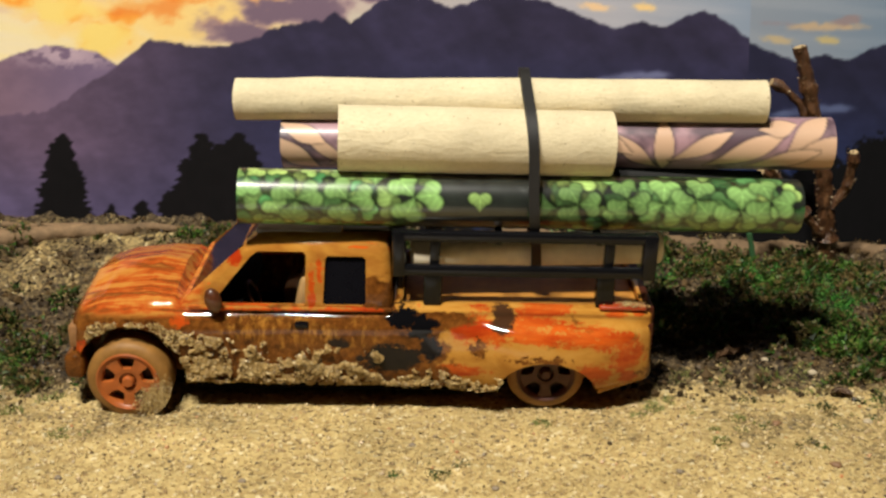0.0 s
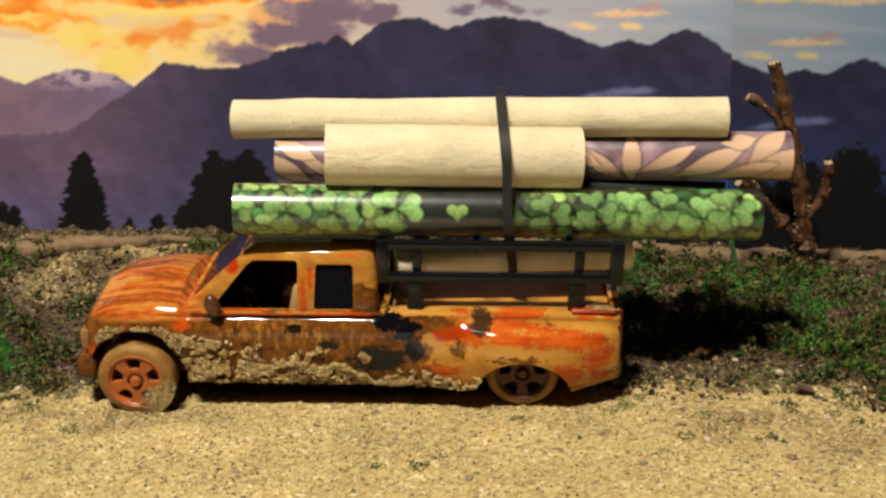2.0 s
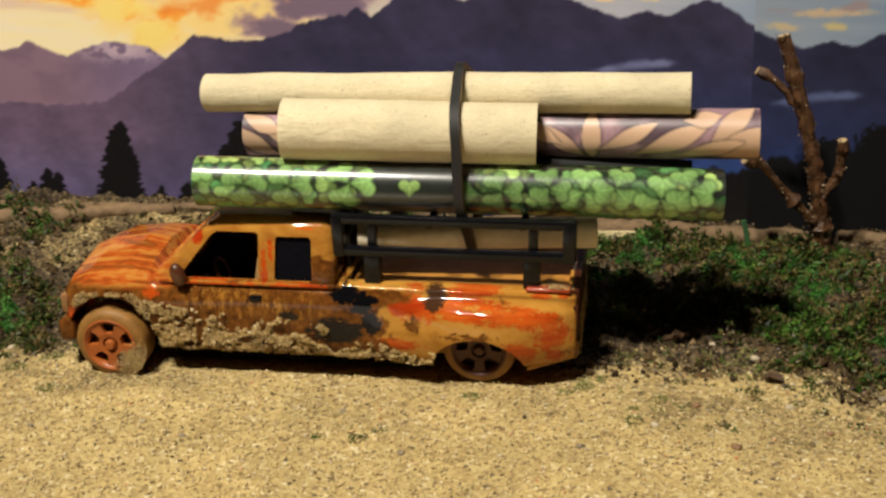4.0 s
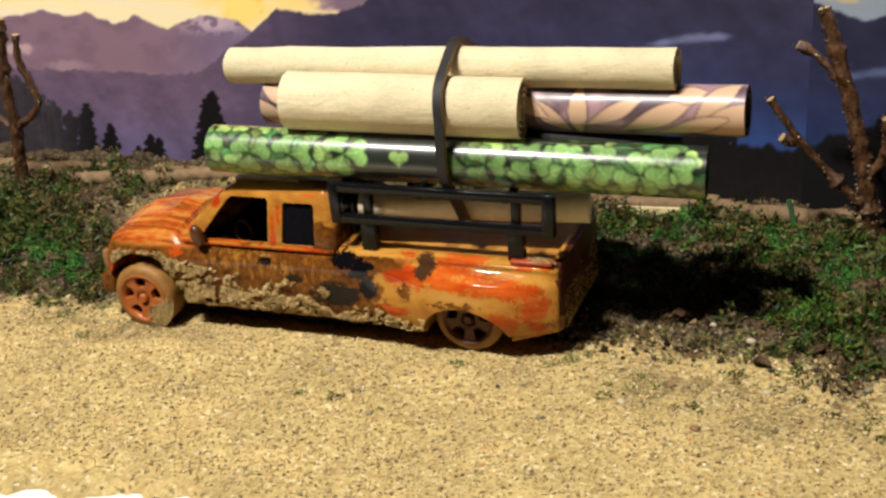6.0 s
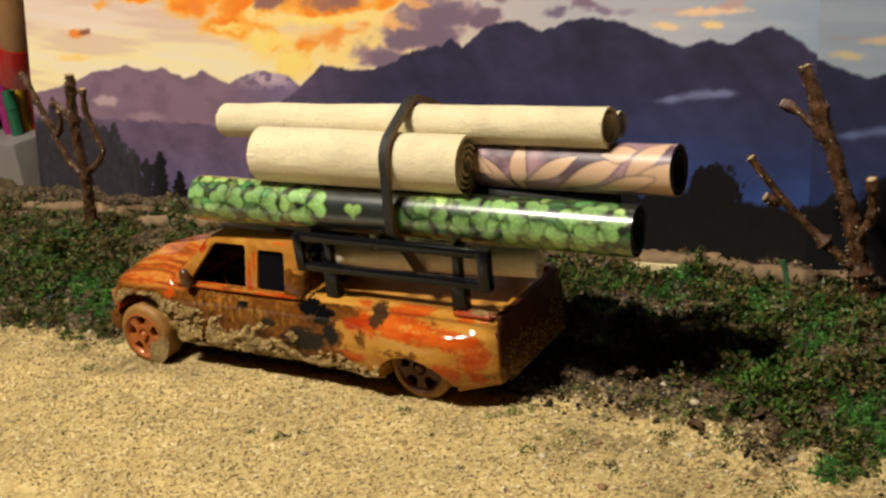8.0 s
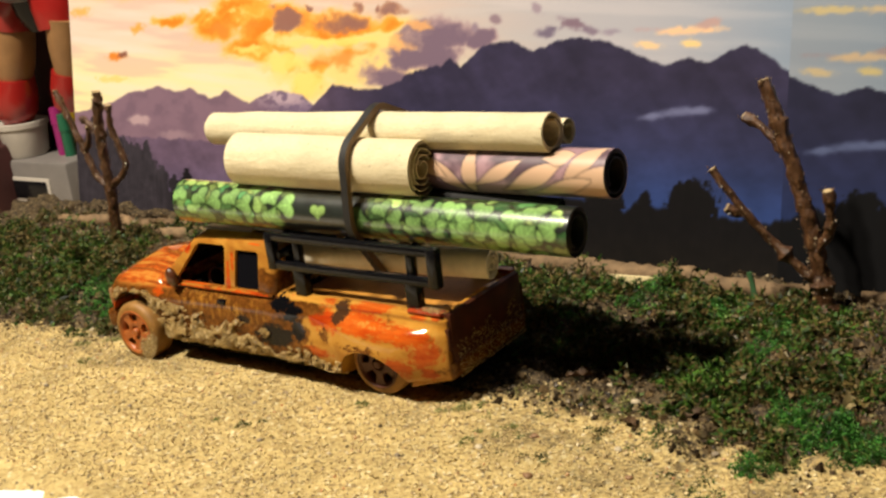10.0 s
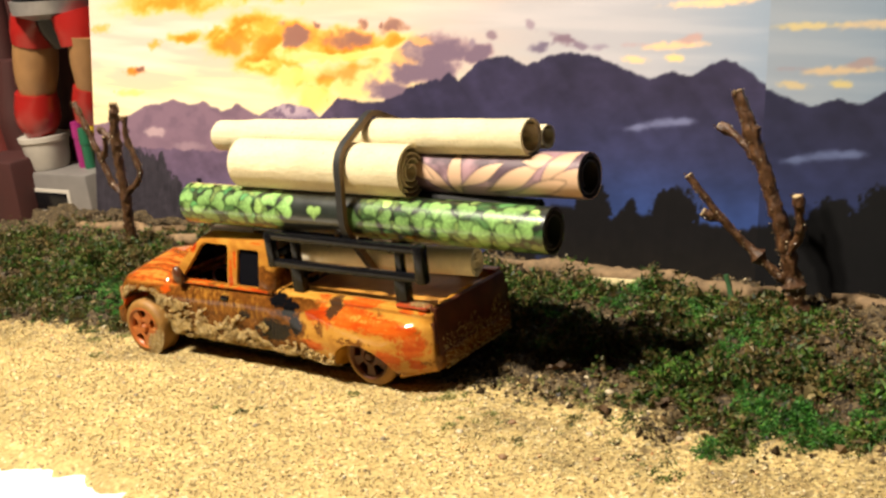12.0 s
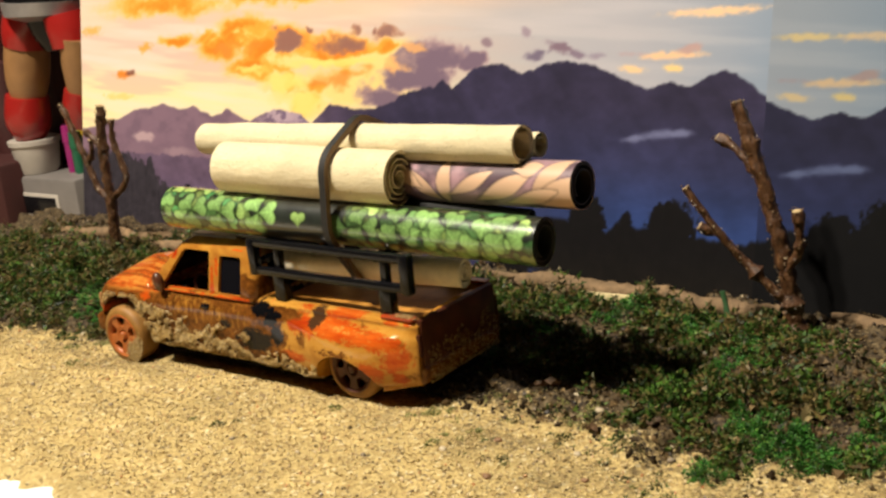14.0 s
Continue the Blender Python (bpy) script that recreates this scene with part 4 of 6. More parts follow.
# x; bottom z; half widths at bottom, low, middle, belt, top; z of low, middle, belt, top, crown
HULL = [(-48.2, 5.2, 9.6, 10.6, 10.6, 9.8, 8.2, 7.0, 10.5, 12.6, 13.3, 14.2),
        (-47.0, 4.4, 11.0, 11.9, 11.8, 11.0, 9.4, 7.0, 10.5, 13.2, 14.4, 15.8),
        (-44.0, 4.2, 11.6, 12.6, 12.3, 11.4, 9.9, 7.2, 11.0, 13.9, 15.4, 17.0),
        (-38.0, 4.2, 11.8, 12.8, 12.4, 11.4, 10.0, 7.4, 11.4, 14.4, 16.0, 17.9),
        (-34.6, 3.9, 11.8, 12.6, 12.2, 11.2, 10.0, 7.4, 11.6, 14.5, 15.8, 17.4),
        (-33.2, 3.9, 11.7, 12.4, 12.1, 11.1, 10.0, 7.2, 11.6, 14.1, 14.8, 14.9),
        (-20.0, 3.8, 11.5, 12.3, 11.9, 11.1, 10.0, 7.0, 11.6, 14.1, 14.8, 14.9),
        (-6.2, 3.6, 11.5, 12.3, 11.9, 11.1, 9.8, 7.0, 11.6, 14.1, 14.8, 14.9),
        (-5.6, 3.6, 11.4, 12.2, 11.8, 10.9, 10.3, 7.0, 11.8, 14.4, 15.4, 15.8),
        (1.0, 3.3, 11.4, 12.2, 11.6, 10.9, 10.6, 7.0, 11.0, 14.2, 15.2, 15.9),
        (6.0, 3.1, 11.8, 13.0, 12.5, 10.9, 10.9, 7.8, 11.6, 14.2, 15.2, 15.9),
        (10.0, 3.2, 12.8, 14.1, 13.6, 10.9, 11.0, 8.4, 11.8, 14.1, 15.2, 15.9),
        (16.5, 3.2, 13.2, 14.7, 14.2, 10.9, 11.0, 8.4, 11.8, 14.0, 15.1, 15.8),
        (20.5, 3.4, 12.8, 14.4, 14.0, 10.8, 11.0, 8.2, 11.6, 13.9, 15.1, 15.8),
        (24.5, 4.2, 11.8, 13.2, 12.9, 10.8, 11.0, 7.8, 11.4, 13.8, 15.0, 15.7),
        (27.4, 4.8, 11.2, 11.8, 11.5, 10.6, 10.9, 7.4, 11.0, 13.6, 14.9, 15.6),
        (28.4, 5.4, 10.5, 11.0, 10.8, 10.2, 10.3, 7.2, 9.8, 13.4, 14.7, 15.3)]


def hull_sections():
    K = np.array(HULL)
    xs = np.unique(np.concatenate([np.arange(-48.2, 28.4, 0.9), K[:, 0]]))
    out = []
    for x in xs:
        reach = 2.2 * float(sstep(4.0, 9.0, np.array(x)) * sstep(28.4, 25.0, np.array(x)))
        r = [float(np.mean(np.interp(x + np.linspace(-reach, reach, 9), K[:, 0], K[:, i]))) for i in range(1, 12)]
        zb, wb, wl, wm, wv, wt, zl, zm, zv, zt, zc = r
        swell = (wv + 0.74 * (wm - wv) + 0.05, zm + 0.52 * (zv - zm))
        out.append((float(x), soften([(0, zb), (wb, zb), (wl, zl), (wm, zm), swell, (wv, zv), (wt, zt), (wt * 0.5, 0.45 * zt + 0.55 * zc), (0, zc)], 3)))
    return out


def cyl(x, y0, y1, z, r, n=40):
    return prism([(x + r * math.cos(2 * math.pi * k / n), z + r * math.sin(2 * math.pi * k / n)) for k in range(n)], "y", y0, y1)


FRONT_AXLE, REAR_AXLE = (-40.8, 5.0), (14.7, 6.0)
V, F = skin(hull_sections())
hull_me = mesh_from("body", V, F, M_PAINT, True)
cuts = []
for (ax, az), r, rz in (((-40.4, 5.6), 7.3, 7.1), ((14.7, 3.2), 6.8, 5.9)):
    for y0, y1 in ((CY - 16, CY - 7.2), (CY + 7.2, CY + 16)):
        cuts.append(prism([(ax + r * math.cos(k * math.pi / 20), az + rz * math.sin(k * math.pi / 20)) for k in range(40)], "y", y0, y1))
cuts.append(box(bmesh.new(), -4.4, 27.2, CY - 8.8, CY + 8.8, 13.9, 20, 0.5))
cuts.append(box(bmesh.new(), -31.0, -7.0, CY - 9.0, CY + 9.0, 8.0, 20))
body_me = carve(hull_me, cuts)
body_me.polygons.foreach_set("use_smooth", [True] * len(body_me.polygons))
body_me.set_sharp_from_angle(angle=radians(38))
body = put("body", body_me, truck, "glossy rust orange body shell with brown and black patches")


def greenhouse(inset=0.0):
    """The cab above the belt line."""
    secs = []
    for z, xf, xr, w in ((14.4, -34.8, -5.8, 10.6), (16.2, -33.2, -5.8, 10.6), (18.6, -30.4, -5.9, 10.1), (22.0, -26.6, -6.2, 9.4), (23.3, -25.0, -6.5, 8.9), (24.1, -23.6, -7.0, 7.9), (24.5, -22.0, -8.0, 6.0)):
        secs.append((z - (inset * 0.8 if z > 22 else 0), xf + inset * 1.1, xr - inset, w - inset))
    V, rows = [], []
    for z, xf, xr, w in secs:
        ring = []
        rad = min(1.6, w * 0.3)
        for cx, cy, a0 in ((xf + rad, -w + rad, 180), (xr - rad, -w + rad, 270), (xr - rad, w - rad, 0), (xf + rad, w - rad, 90)):
            for k in range(6):
                a = radians(a0 + 18 * k)
                ring.append((cx + rad * math.cos(a), CY + cy + rad * math.sin(a), z))
        rows.append(range(len(V), len(V) + len(ring)))
        V += ring
    F = [tuple(rows[0])[::-1], tuple(rows[-1])]
    for a, b in zip(rows, rows[1:]):
        for i in range(len(a)):
            j = (i + 1) % len(a)
            F.append((a[i], a[j], b[j], b[i]))
    return V, F


V, F = greenhouse()
cab_me = mesh_from("cab", V, F, M_PAINT, True)
V, F = greenhouse(0.9)
inner = bmesh.new()
for p in V:
    inner.verts.new((p[0], p[1], p[2] - (0.5 if p[2] < 14.6 else 0)))
inner.verts.ensure_lookup_table()
for f in F:
    inner.faces.new([inner.verts[i] for i in f])
WIN_FRONT = [(-29.6, 15.5), (-29.2, 15.25), (-17.6, 15.25), (-17.3, 15.5), (-17.1, 22.0), (-17.5, 22.4), (-23.4, 22.4), (-24.3, 21.8)]
WIN_REAR = [(-14.9, 15.7), (-14.6, 15.4), (-9.6, 15.4), (-9.3, 15.7), (-9.3, 21.5), (-9.7, 21.9), (-14.3, 21.9), (-14.6, 21.5)]
SCREEN = [(CY - 9.7, 16.2), (CY + 9.7, 16.2), (CY + 8.2, 22.9), (CY - 8.2, 22.9)]
cab_me = carve(cab_me, [inner, prism(WIN_FRONT, "y", CY - 15, CY + 15), prism(WIN_REAR, "y", CY - 15, CY + 15), prism(SCREEN, "x", -38, -22.0), prism([(CY - 7, 17.6), (CY + 7, 17.6), (CY + 6.5, 21.5), (CY - 6.5, 21.5)], "x", -9, -4)])
cab_me.polygons.foreach_set("use_smooth", [True] * len(cab_me.polygons))
cab_me.set_sharp_from_angle(angle=radians(38))
cab = put("cab", cab_me, truck, "orange cab with chipped roof edges")
part("roof_panel", box(bmesh.new(), -23.8, -12.6, CY - 7.0, CY + 7.0, 24.0, 24.7, 0.25), M_GREY_ROOF, truck, "worn grey-brown roof panel")


def pane(name, pts, mat, thick=(0, 0.35, 0), label=""):
    bm = bmesh.new()
    a = [bm.verts.new(p) for p in pts]
    b = [bm.verts.new(Vector(p) + Vector(thick)) for p in pts]
    bm.faces.new(a[::-1]), bm.faces.new(b)
    for i in range(len(a)):
        j = (i + 1) % len(a)
        bm.faces.new((a[i], a[j], b[j], b[i]))
    return part(name, bm, mat, truck, label, smooth=False)


pane("windscreen", [(-32.9, CY - 9.8, 16.0), (-32.9, CY + 9.8, 16.0), (-25.4, CY + 8.3, 23.0), (-25.4, CY - 8.3, 23.0)], M_BLACK_GLASS, (0.45, 0, -0.25), "smoked dark windscreen")
for s in (-1, 1):
    pane("rear_side_window", [(x, CY + s * (10.2 - (z - 15.5) * 0.21), z) for x, z in [(-15.2, 15.0), (-8.9, 15.0), (-8.9, 22.4), (-15.0, 22.4)]], M_BLACK_GLASS, (0, -0.3 * s, 0), "black plastic side window")
part("cab_floor", box(bmesh.new(), -30.2, -7.2, CY - 9.2, CY + 9.2, 7.8, 8.6), M_DARK, truck)
part("rear_bulkhead", box(bmesh.new(), -9.6, -8.9, CY - 8.6, CY + 8.6, 8.6, 22), M_DARK, truck, "black inner cab wall")
part("dashboard", box(bmesh.new(), -29.0, -25.6, CY - 8.8, CY + 8.8, 12.0, 15.2, 0.6), M_DARK, truck)
for sy in (-5.4, 5.4):
    bm = box(bmesh.new(), -22, -16.2, CY + sy - 3, CY + sy + 3, 8.6, 12.2, 0.8)
    k = len(bm.verts)
    box(bm, -19.6, -17.9, CY + sy - 2.8, CY + sy + 2.8, 11.5, 18.2, 0.7)
    bm.verts.ensure_lookup_table()
    for v in bm.verts[k:]:
        v.co.x += 0.22 * (v.co.z - 11.5)
    part("seat", bm, M_SEAT, truck, "tan moulded seat")
bm = lathe(bmesh.new(), [(-0.25 + 0.25 * math.cos(a), 1.9 + 0.25 * math.sin(a)) for a in np.linspace(0, 2 * math.pi, 8, False)], (0, 0, 0), "x", 20)
bmesh.ops.rotate(bm, verts=bm.verts[:], cent=(0, 0, 0), matrix=Matrix.Rotation(radians(-25), 3, "Y"))
bmesh.ops.translate(bm, verts=bm.verts[:], vec=(-24.6, CY - 5.2, 14.6))
part("steering_wheel", bm, M_BROWN, truck, "brown steering wheel")

for s in (-1, 1):
    path = dense([(-32.5, CY + s * 10.75, 15.0), (-20, CY + s * 10.9, 14.95), (-6.0, CY + s * 10.8, 14.95)], 1.0)
    part("belt_trim", tube(bmesh.new(), path, [0.34] * len(path), 10), M_PAINT, truck, "raised bead under the side windows")
for s in (-1, 1):
    part("door_handle", box(bmesh.new(), -18.6, -16.7, CY + s * 11.5 - 0.55, CY + s * 11.5 + 0.55, 12.6, 13.5, 0.3), M_BLACK, truck, "black door handle")
for s in (-1, 1):
    bm = bmesh.new()
    y = CY + s * 11.9
    tube(bm, dense([(-28.6, CY + s * 10.6, 15.7), (-28.9, y - s * 0.3, 16.2), (-28.8, y, 17.2)], 0.5), [0.45] * len(dense([(-28.6, CY + s * 10.6, 15.7), (-28.9, y - s * 0.3, 16.2), (-28.8, y, 17.2)], 0.5)), 8)
    k = len(bm.verts)
    bmesh.ops.create_icosphere(bm, subdivisions=3, radius=1.0)
    bm.verts.ensure_lookup_table()
    for v in bm.verts[k:]:
        v.co = Vector((-29.0 + 1.15 * v.co.x - 0.25 * v.co.z, y + 0.95 * v.co.y, 16.5 + 1.75 * v.co.z))
    part("door_mirror", bm, M_BROWN, truck, "brown door mirror")
part("front_bumper", box(bmesh.new(), -49.5, -46.8, CY - 12.0, CY + 12.0, 4.6, 8.3, 0.9, 3), M_PAINT, truck)
part("grille", box(bmesh.new(), -48.9, -47.6, CY - 6.4, CY + 6.4, 8.8, 12.4, 0.4), M_BLACK, truck, "black grille")
for s in (-1, 1):
    part("headlight", box(bmesh.new(), -48.7, -46.9, CY + s * 9.0 - 2.2, CY + s * 9.0 + 2.2, 9.0, 12.2, 0.5), M_CHROME, truck, "muddy headlight")
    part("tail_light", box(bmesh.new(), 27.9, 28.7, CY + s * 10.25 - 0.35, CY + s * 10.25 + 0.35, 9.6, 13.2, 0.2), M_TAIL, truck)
    part("corner_cap", box(bmesh.new(), 21.4, 27.6, CY + s * 9.8 - 0.9, CY + s * 9.8 + 0.9, 15.1, 15.72, 0.25, 3), M_RED_CHIP, truck, "chipped red bed corner")
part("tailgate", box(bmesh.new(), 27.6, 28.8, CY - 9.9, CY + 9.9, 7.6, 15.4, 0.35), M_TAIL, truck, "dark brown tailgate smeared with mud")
bm = prism([(21.4, 3.5), (28.5, 5.0), (28.9, 5.6), (28.9, 7.6), (28.4, 8.1), (24.8, 7.2), (22.4, 6.0)], "y", CY - 12.5, CY + 12.5)
for v in bm.verts:
    v.co.y += (CY - v.co.y) * 0.045 * max(0.0, v.co.x - 25.0)
bmesh.ops.bevel(bm, geom=bm.edges[:], offset=0.5, segments=3, affect="EDGES", profile=0.5)
part("rear_bumper", bm, M_PAINT, truck, "ochre rear bumper with red streaks")
part("bed_floor", box(bmesh.new(), -4.3, 27.1, CY - 8.7, CY + 8.7, 13.9, 14.35, 0.1), M_BED, truck, "dull ochre bed floor")
part("chassis", box(bmesh.new(), -32.8, 7.0, CY - 8.2, CY + 8.2, 1.5, 5.4, 0.4), M_DARK, truck, "dark metal underside")
part("rear_underside", box(bmesh.new(), 21.6, 26.4, CY - 7.6, CY + 7.6, 2.0, 5.4, 0.4), M_DARK, truck, "dark underside behind the rear wheels")
for (ax, az), s in ((FRONT_AXLE, 5.6), (REAR_AXLE, 5.2)):
    part("axle_mount", box(bmesh.new(), ax - 7, ax + 7, CY - 6.8, CY + 6.8, 2.2, 6.0, 0.4), M_DARK, truck)
    part("axle", cyl(ax, CY - 11, CY + 11, az, 0.6, 12), M_DARK, truck)


M_WELL = plain("dark_wheel_well", (0.03, 0.008, 0.004), 0.6, 0.4, 1.0)


def wheel(ax, az, side, R, y_out, rim_mat):
    w = hang(new("wheel"), truck)
    w.empty_display_size = 0.003
    o = CY + side * y_out
    d = -side
    prof = [(0, R * 0.74), (-0.0, R * 0.82), (0.25, R * 0.93), (0.8, R * 0.995), (2.2, R), (3.9, R * 0.99), (4.4, R * 0.93), (4.6, R * 0.66), (2.4, R * 0.66)]
    part("tyre", lathe(bmesh.new(), [(l * d, r) for l, r in prof], (ax, o, az)), M_TYRE, w, "ochre painted tyre smeared with mud")
    part("rim_ring", lathe(bmesh.new(), [(l * d, r) for l, r in [(-0.10, R * 0.75), (-0.22, R * 0.72), (0.05, R * 0.64), (0.3, R * 0.61), (1.6, R * 0.61), (1.6, R * 0.74)]], (ax, o, az)), rim_mat, w, "painted wheel ring")
    part("rim_back", lathe(bmesh.new(), [(1.5 * d, 0.01), (1.5 * d, R * 0.66), (2.1 * d, R * 0.66), (2.1 * d, 0.01)], (ax, o, az)), M_WELL, w, "dark wheel back")
    part("hub", lathe(bmesh.new(), [(0.75 * d, 0.01), (0.75 * d, R * 0.20), (0.2 * d, R * 0.22), (0.12 * d, R * 0.33), (0.9 * d, R * 0.36), (0.9 * d, 0.01)], (ax, o, az), n=28), rim_mat, w, "orange hub plate")
    part("hub_cap", lathe(bmesh.new(), [(-0.25 * d, 0.01), (-0.25 * d, R * 0.11), (0.0 * d, R * 0.14), (0.8 * d, R * 0.15), (0.8 * d, 0.01)], (ax, o, az), n=20), rim_mat, w, "round hub cap")
    for k in range(5):
        a = 2 * math.pi * k / 5 + (0.95 if side < 0 else 0.3)
        bm = bmesh.new()
        for r, hw in ((R * 0.30, R * 0.12), (R * 0.45, R * 0.125), (R * 0.65, R * 0.20)):
            for q, l in ((-hw, 0.1), (hw, 0.1), (hw, 0.9), (-hw, 0.9)):
                bm.verts.new((ax + r * math.cos(a) - q * math.sin(a), o + d * l, az + r * math.sin(a) + q * math.cos(a)))
        bm.verts.ensure_lookup_table()
        v = bm.verts
        bm.faces.new([v[i] for i in (0, 1, 2, 3)]), bm.faces.new([v[i] for i in (11, 10, 9, 8)])
        for b in (0, 4):
            for q in range(4):
                bm.faces.new([v[i] for i in (b + q, b + 4 + q, b + 4 + (q + 1) % 4, b + (q + 1) % 4)])
        part("spoke", bm, rim_mat, w, "")
    return w


for side in (-1, 1):
    wheel(*FRONT_AXLE, side, 5.6, 13.0, M_RIM)
    wheel(*REAR_AXLE, side, 5.3, 11.4, M_RIM_SHADED)


# ---- dried mud on the near flank, wheel and tail ----
def mud():
    from_me = body_me
    bvh = BVHTree.FromPolygons([v.co / MM for v in from_me.vertices], [tuple(p.vertices) for p in from_me.polygons])
    g = np.random.default_rng(23)
    pts, size = [], []
    n = 150000
    X, Z, R = g.uniform(-46, 9.5, n), g.uniform(3.4, 13.2, n), g.uniform(0, 1, n)
    N1, N2 = fbm(X * 0.35, Z * 0.5, 90), fbm(X * 0.9, Z * 0.9, 92)
    top = np.interp(X, [-46, -42, -36, -33, -24, -16, -6, 2, 9], [11.4, 13.6, 12.8, 12.6, 9.6, 9.0, 7.6, 6.2, 5.6])
    ring = (np.abs(np.hypot(X + 40.4, Z - 5.6) - 7.9) < 0.7) & (Z > 8.5)
    keep = np.where(ring, (R < 0.3) & (N2 > 0.45), (X > -35.2) & (Z < top + (N1 - 0.5) * 6.5) & (N2 > 0.42 + 0.14 * sstep(top - 4, top + 1, Z)))
    keep &= ~((X > -2) & (N1 < 0.5))
    for x, z, n1 in zip(X[keep], Z[keep], N1[keep]):
        hit = bvh.ray_cast(Vector((x, CY - 30, z)), Vector((0, 1, 0)))[0]
        if hit and hit.y < CY - 9:
            pts.append((x, hit.y - g.uniform(-0.1, 0.5) * (0.1 + 4.2 * max(n1 - 0.3, 0)), z))
            size.append(0.06 + 0.16 * g.uniform(0, 1) ** 2)
    put("mud_crust", crumbs("mud_crust", np.array(pts), np.array(size), M_CRUST, gen=g), truck, "crust of pale dried sand and mud", kind="stuff")
    pts = []
    for _ in range(3200):
        a, r = g.normal(-0.7, 0.32), min(5.4, abs(g.normal(4.3, 0.9)))
        pts.append((FRONT_AXLE[0] + r * math.cos(a) + 0.4, CY - 13.05 - g.uniform(0, 0.3), FRONT_AXLE[1] + r * math.sin(a)))
    for _ in range(330):
        x, y = g.normal(25.6, 1.1), g.uniform(-10.7, -9.0)
        pts.append((min(x, 28.0), CY + y, 15.65 + g.uniform(0, 0.3)))
    for _ in range(1300):
        y = g.uniform(-9, 10)
        z = 5 + g.uniform(0, 1) ** 1.8 * (2.5 + 6 * float(fbm(np.array(y * 0.3), np.array(1.0), 91)))
        pts.append((28.9, CY + y, z))
    put("mud_spatter", crumbs("mud_spatter", np.array(pts), g.uniform(0.05, 0.14, len(pts)), M_CRUST, gen=g), truck, "sand grains stuck to wheel, bed corner and tailgate", kind="stuff")


mud()


# ---- black load rack over the bed ----
rack = root("load_rack", label="glossy black plastic rack over the truck bed", category="rack")


def beam(name, p, q, a, b, bevel=0.25):
    """A bevelled bar from p to q; a wide across, b deep along y."""
    bm = bmesh.new()
    P, Q = Vector(p), Vector(q)
    n = (Q - P).length
    box(bm, -a / 2, a / 2, -b / 2, b / 2, 0, n, bevel)
    rot = (Q - P).to_track_quat("Z", "Y").to_matrix().to_4x4()
    bmesh.ops.transform(bm, matrix=Matrix.Translation(P) @ rot, verts=bm.verts[:])
    return part(name, bm, M_BLACK, rack)


for s in (-1, 1):
    y = CY + s * 10.3
    yl = CY + s * 9.6
    beam("top_rail", (-5.4, y, 24.15), (28.0, y, 23.9), 1.35, 1.4, 0.35)
    beam("lower_rail", (-4.6, y, 19.35), (27.4, y, 19.2), 1.35, 1.4, 0.35)
    beam("end_post", (-5.0, y, 24.9), (-4.9, y, 18.5), 1.7, 1.7, 0.4)
    beam("end_post", (27.5, y, 24.75), (27.4, y, 18.3), 1.9, 1.9, 0.5)
    for x in (-0.3, 22.4):
        beam("stanchion", (x + 0.1, y - s * 1.1, 24.0), (x - 0.1, y - s * 1.1, 18.6), 1.45, 1.3)
        beam("pillar", (x - 0.2, yl - s * 0.6, 19.2), (x - 0.3, yl - s * 0.6, 14.0), 1.9, 2.4, 0.3)
for x in (-4.6, 8.0, 21.0):
    beam("cross_bar", (x, CY - 9.8, 23.2), (x, CY + 9.8, 23.2), 1.0, 1.0)
beam("head_bar", (-4.9, CY - 9.8, 20.5), (-4.9, CY + 9.8, 20.5), 1.3, 1.3)
beam("head_post", (-4.9, CY, 16.0), (-4.9, CY, 24.2), 1.3, 1.3)
part("head_panel", box(bmesh.new(), -5.5, -4.7, CY - 5.5, CY + 5.5, 14.6, 23.6, 0.2), M_BLACK, rack)
part("roof_block", box(bmesh.new(), -12.4, -5.0, CY - 7.0, CY + 7.0, 23.3, 24.7, 0.2), M_BLACK, rack)


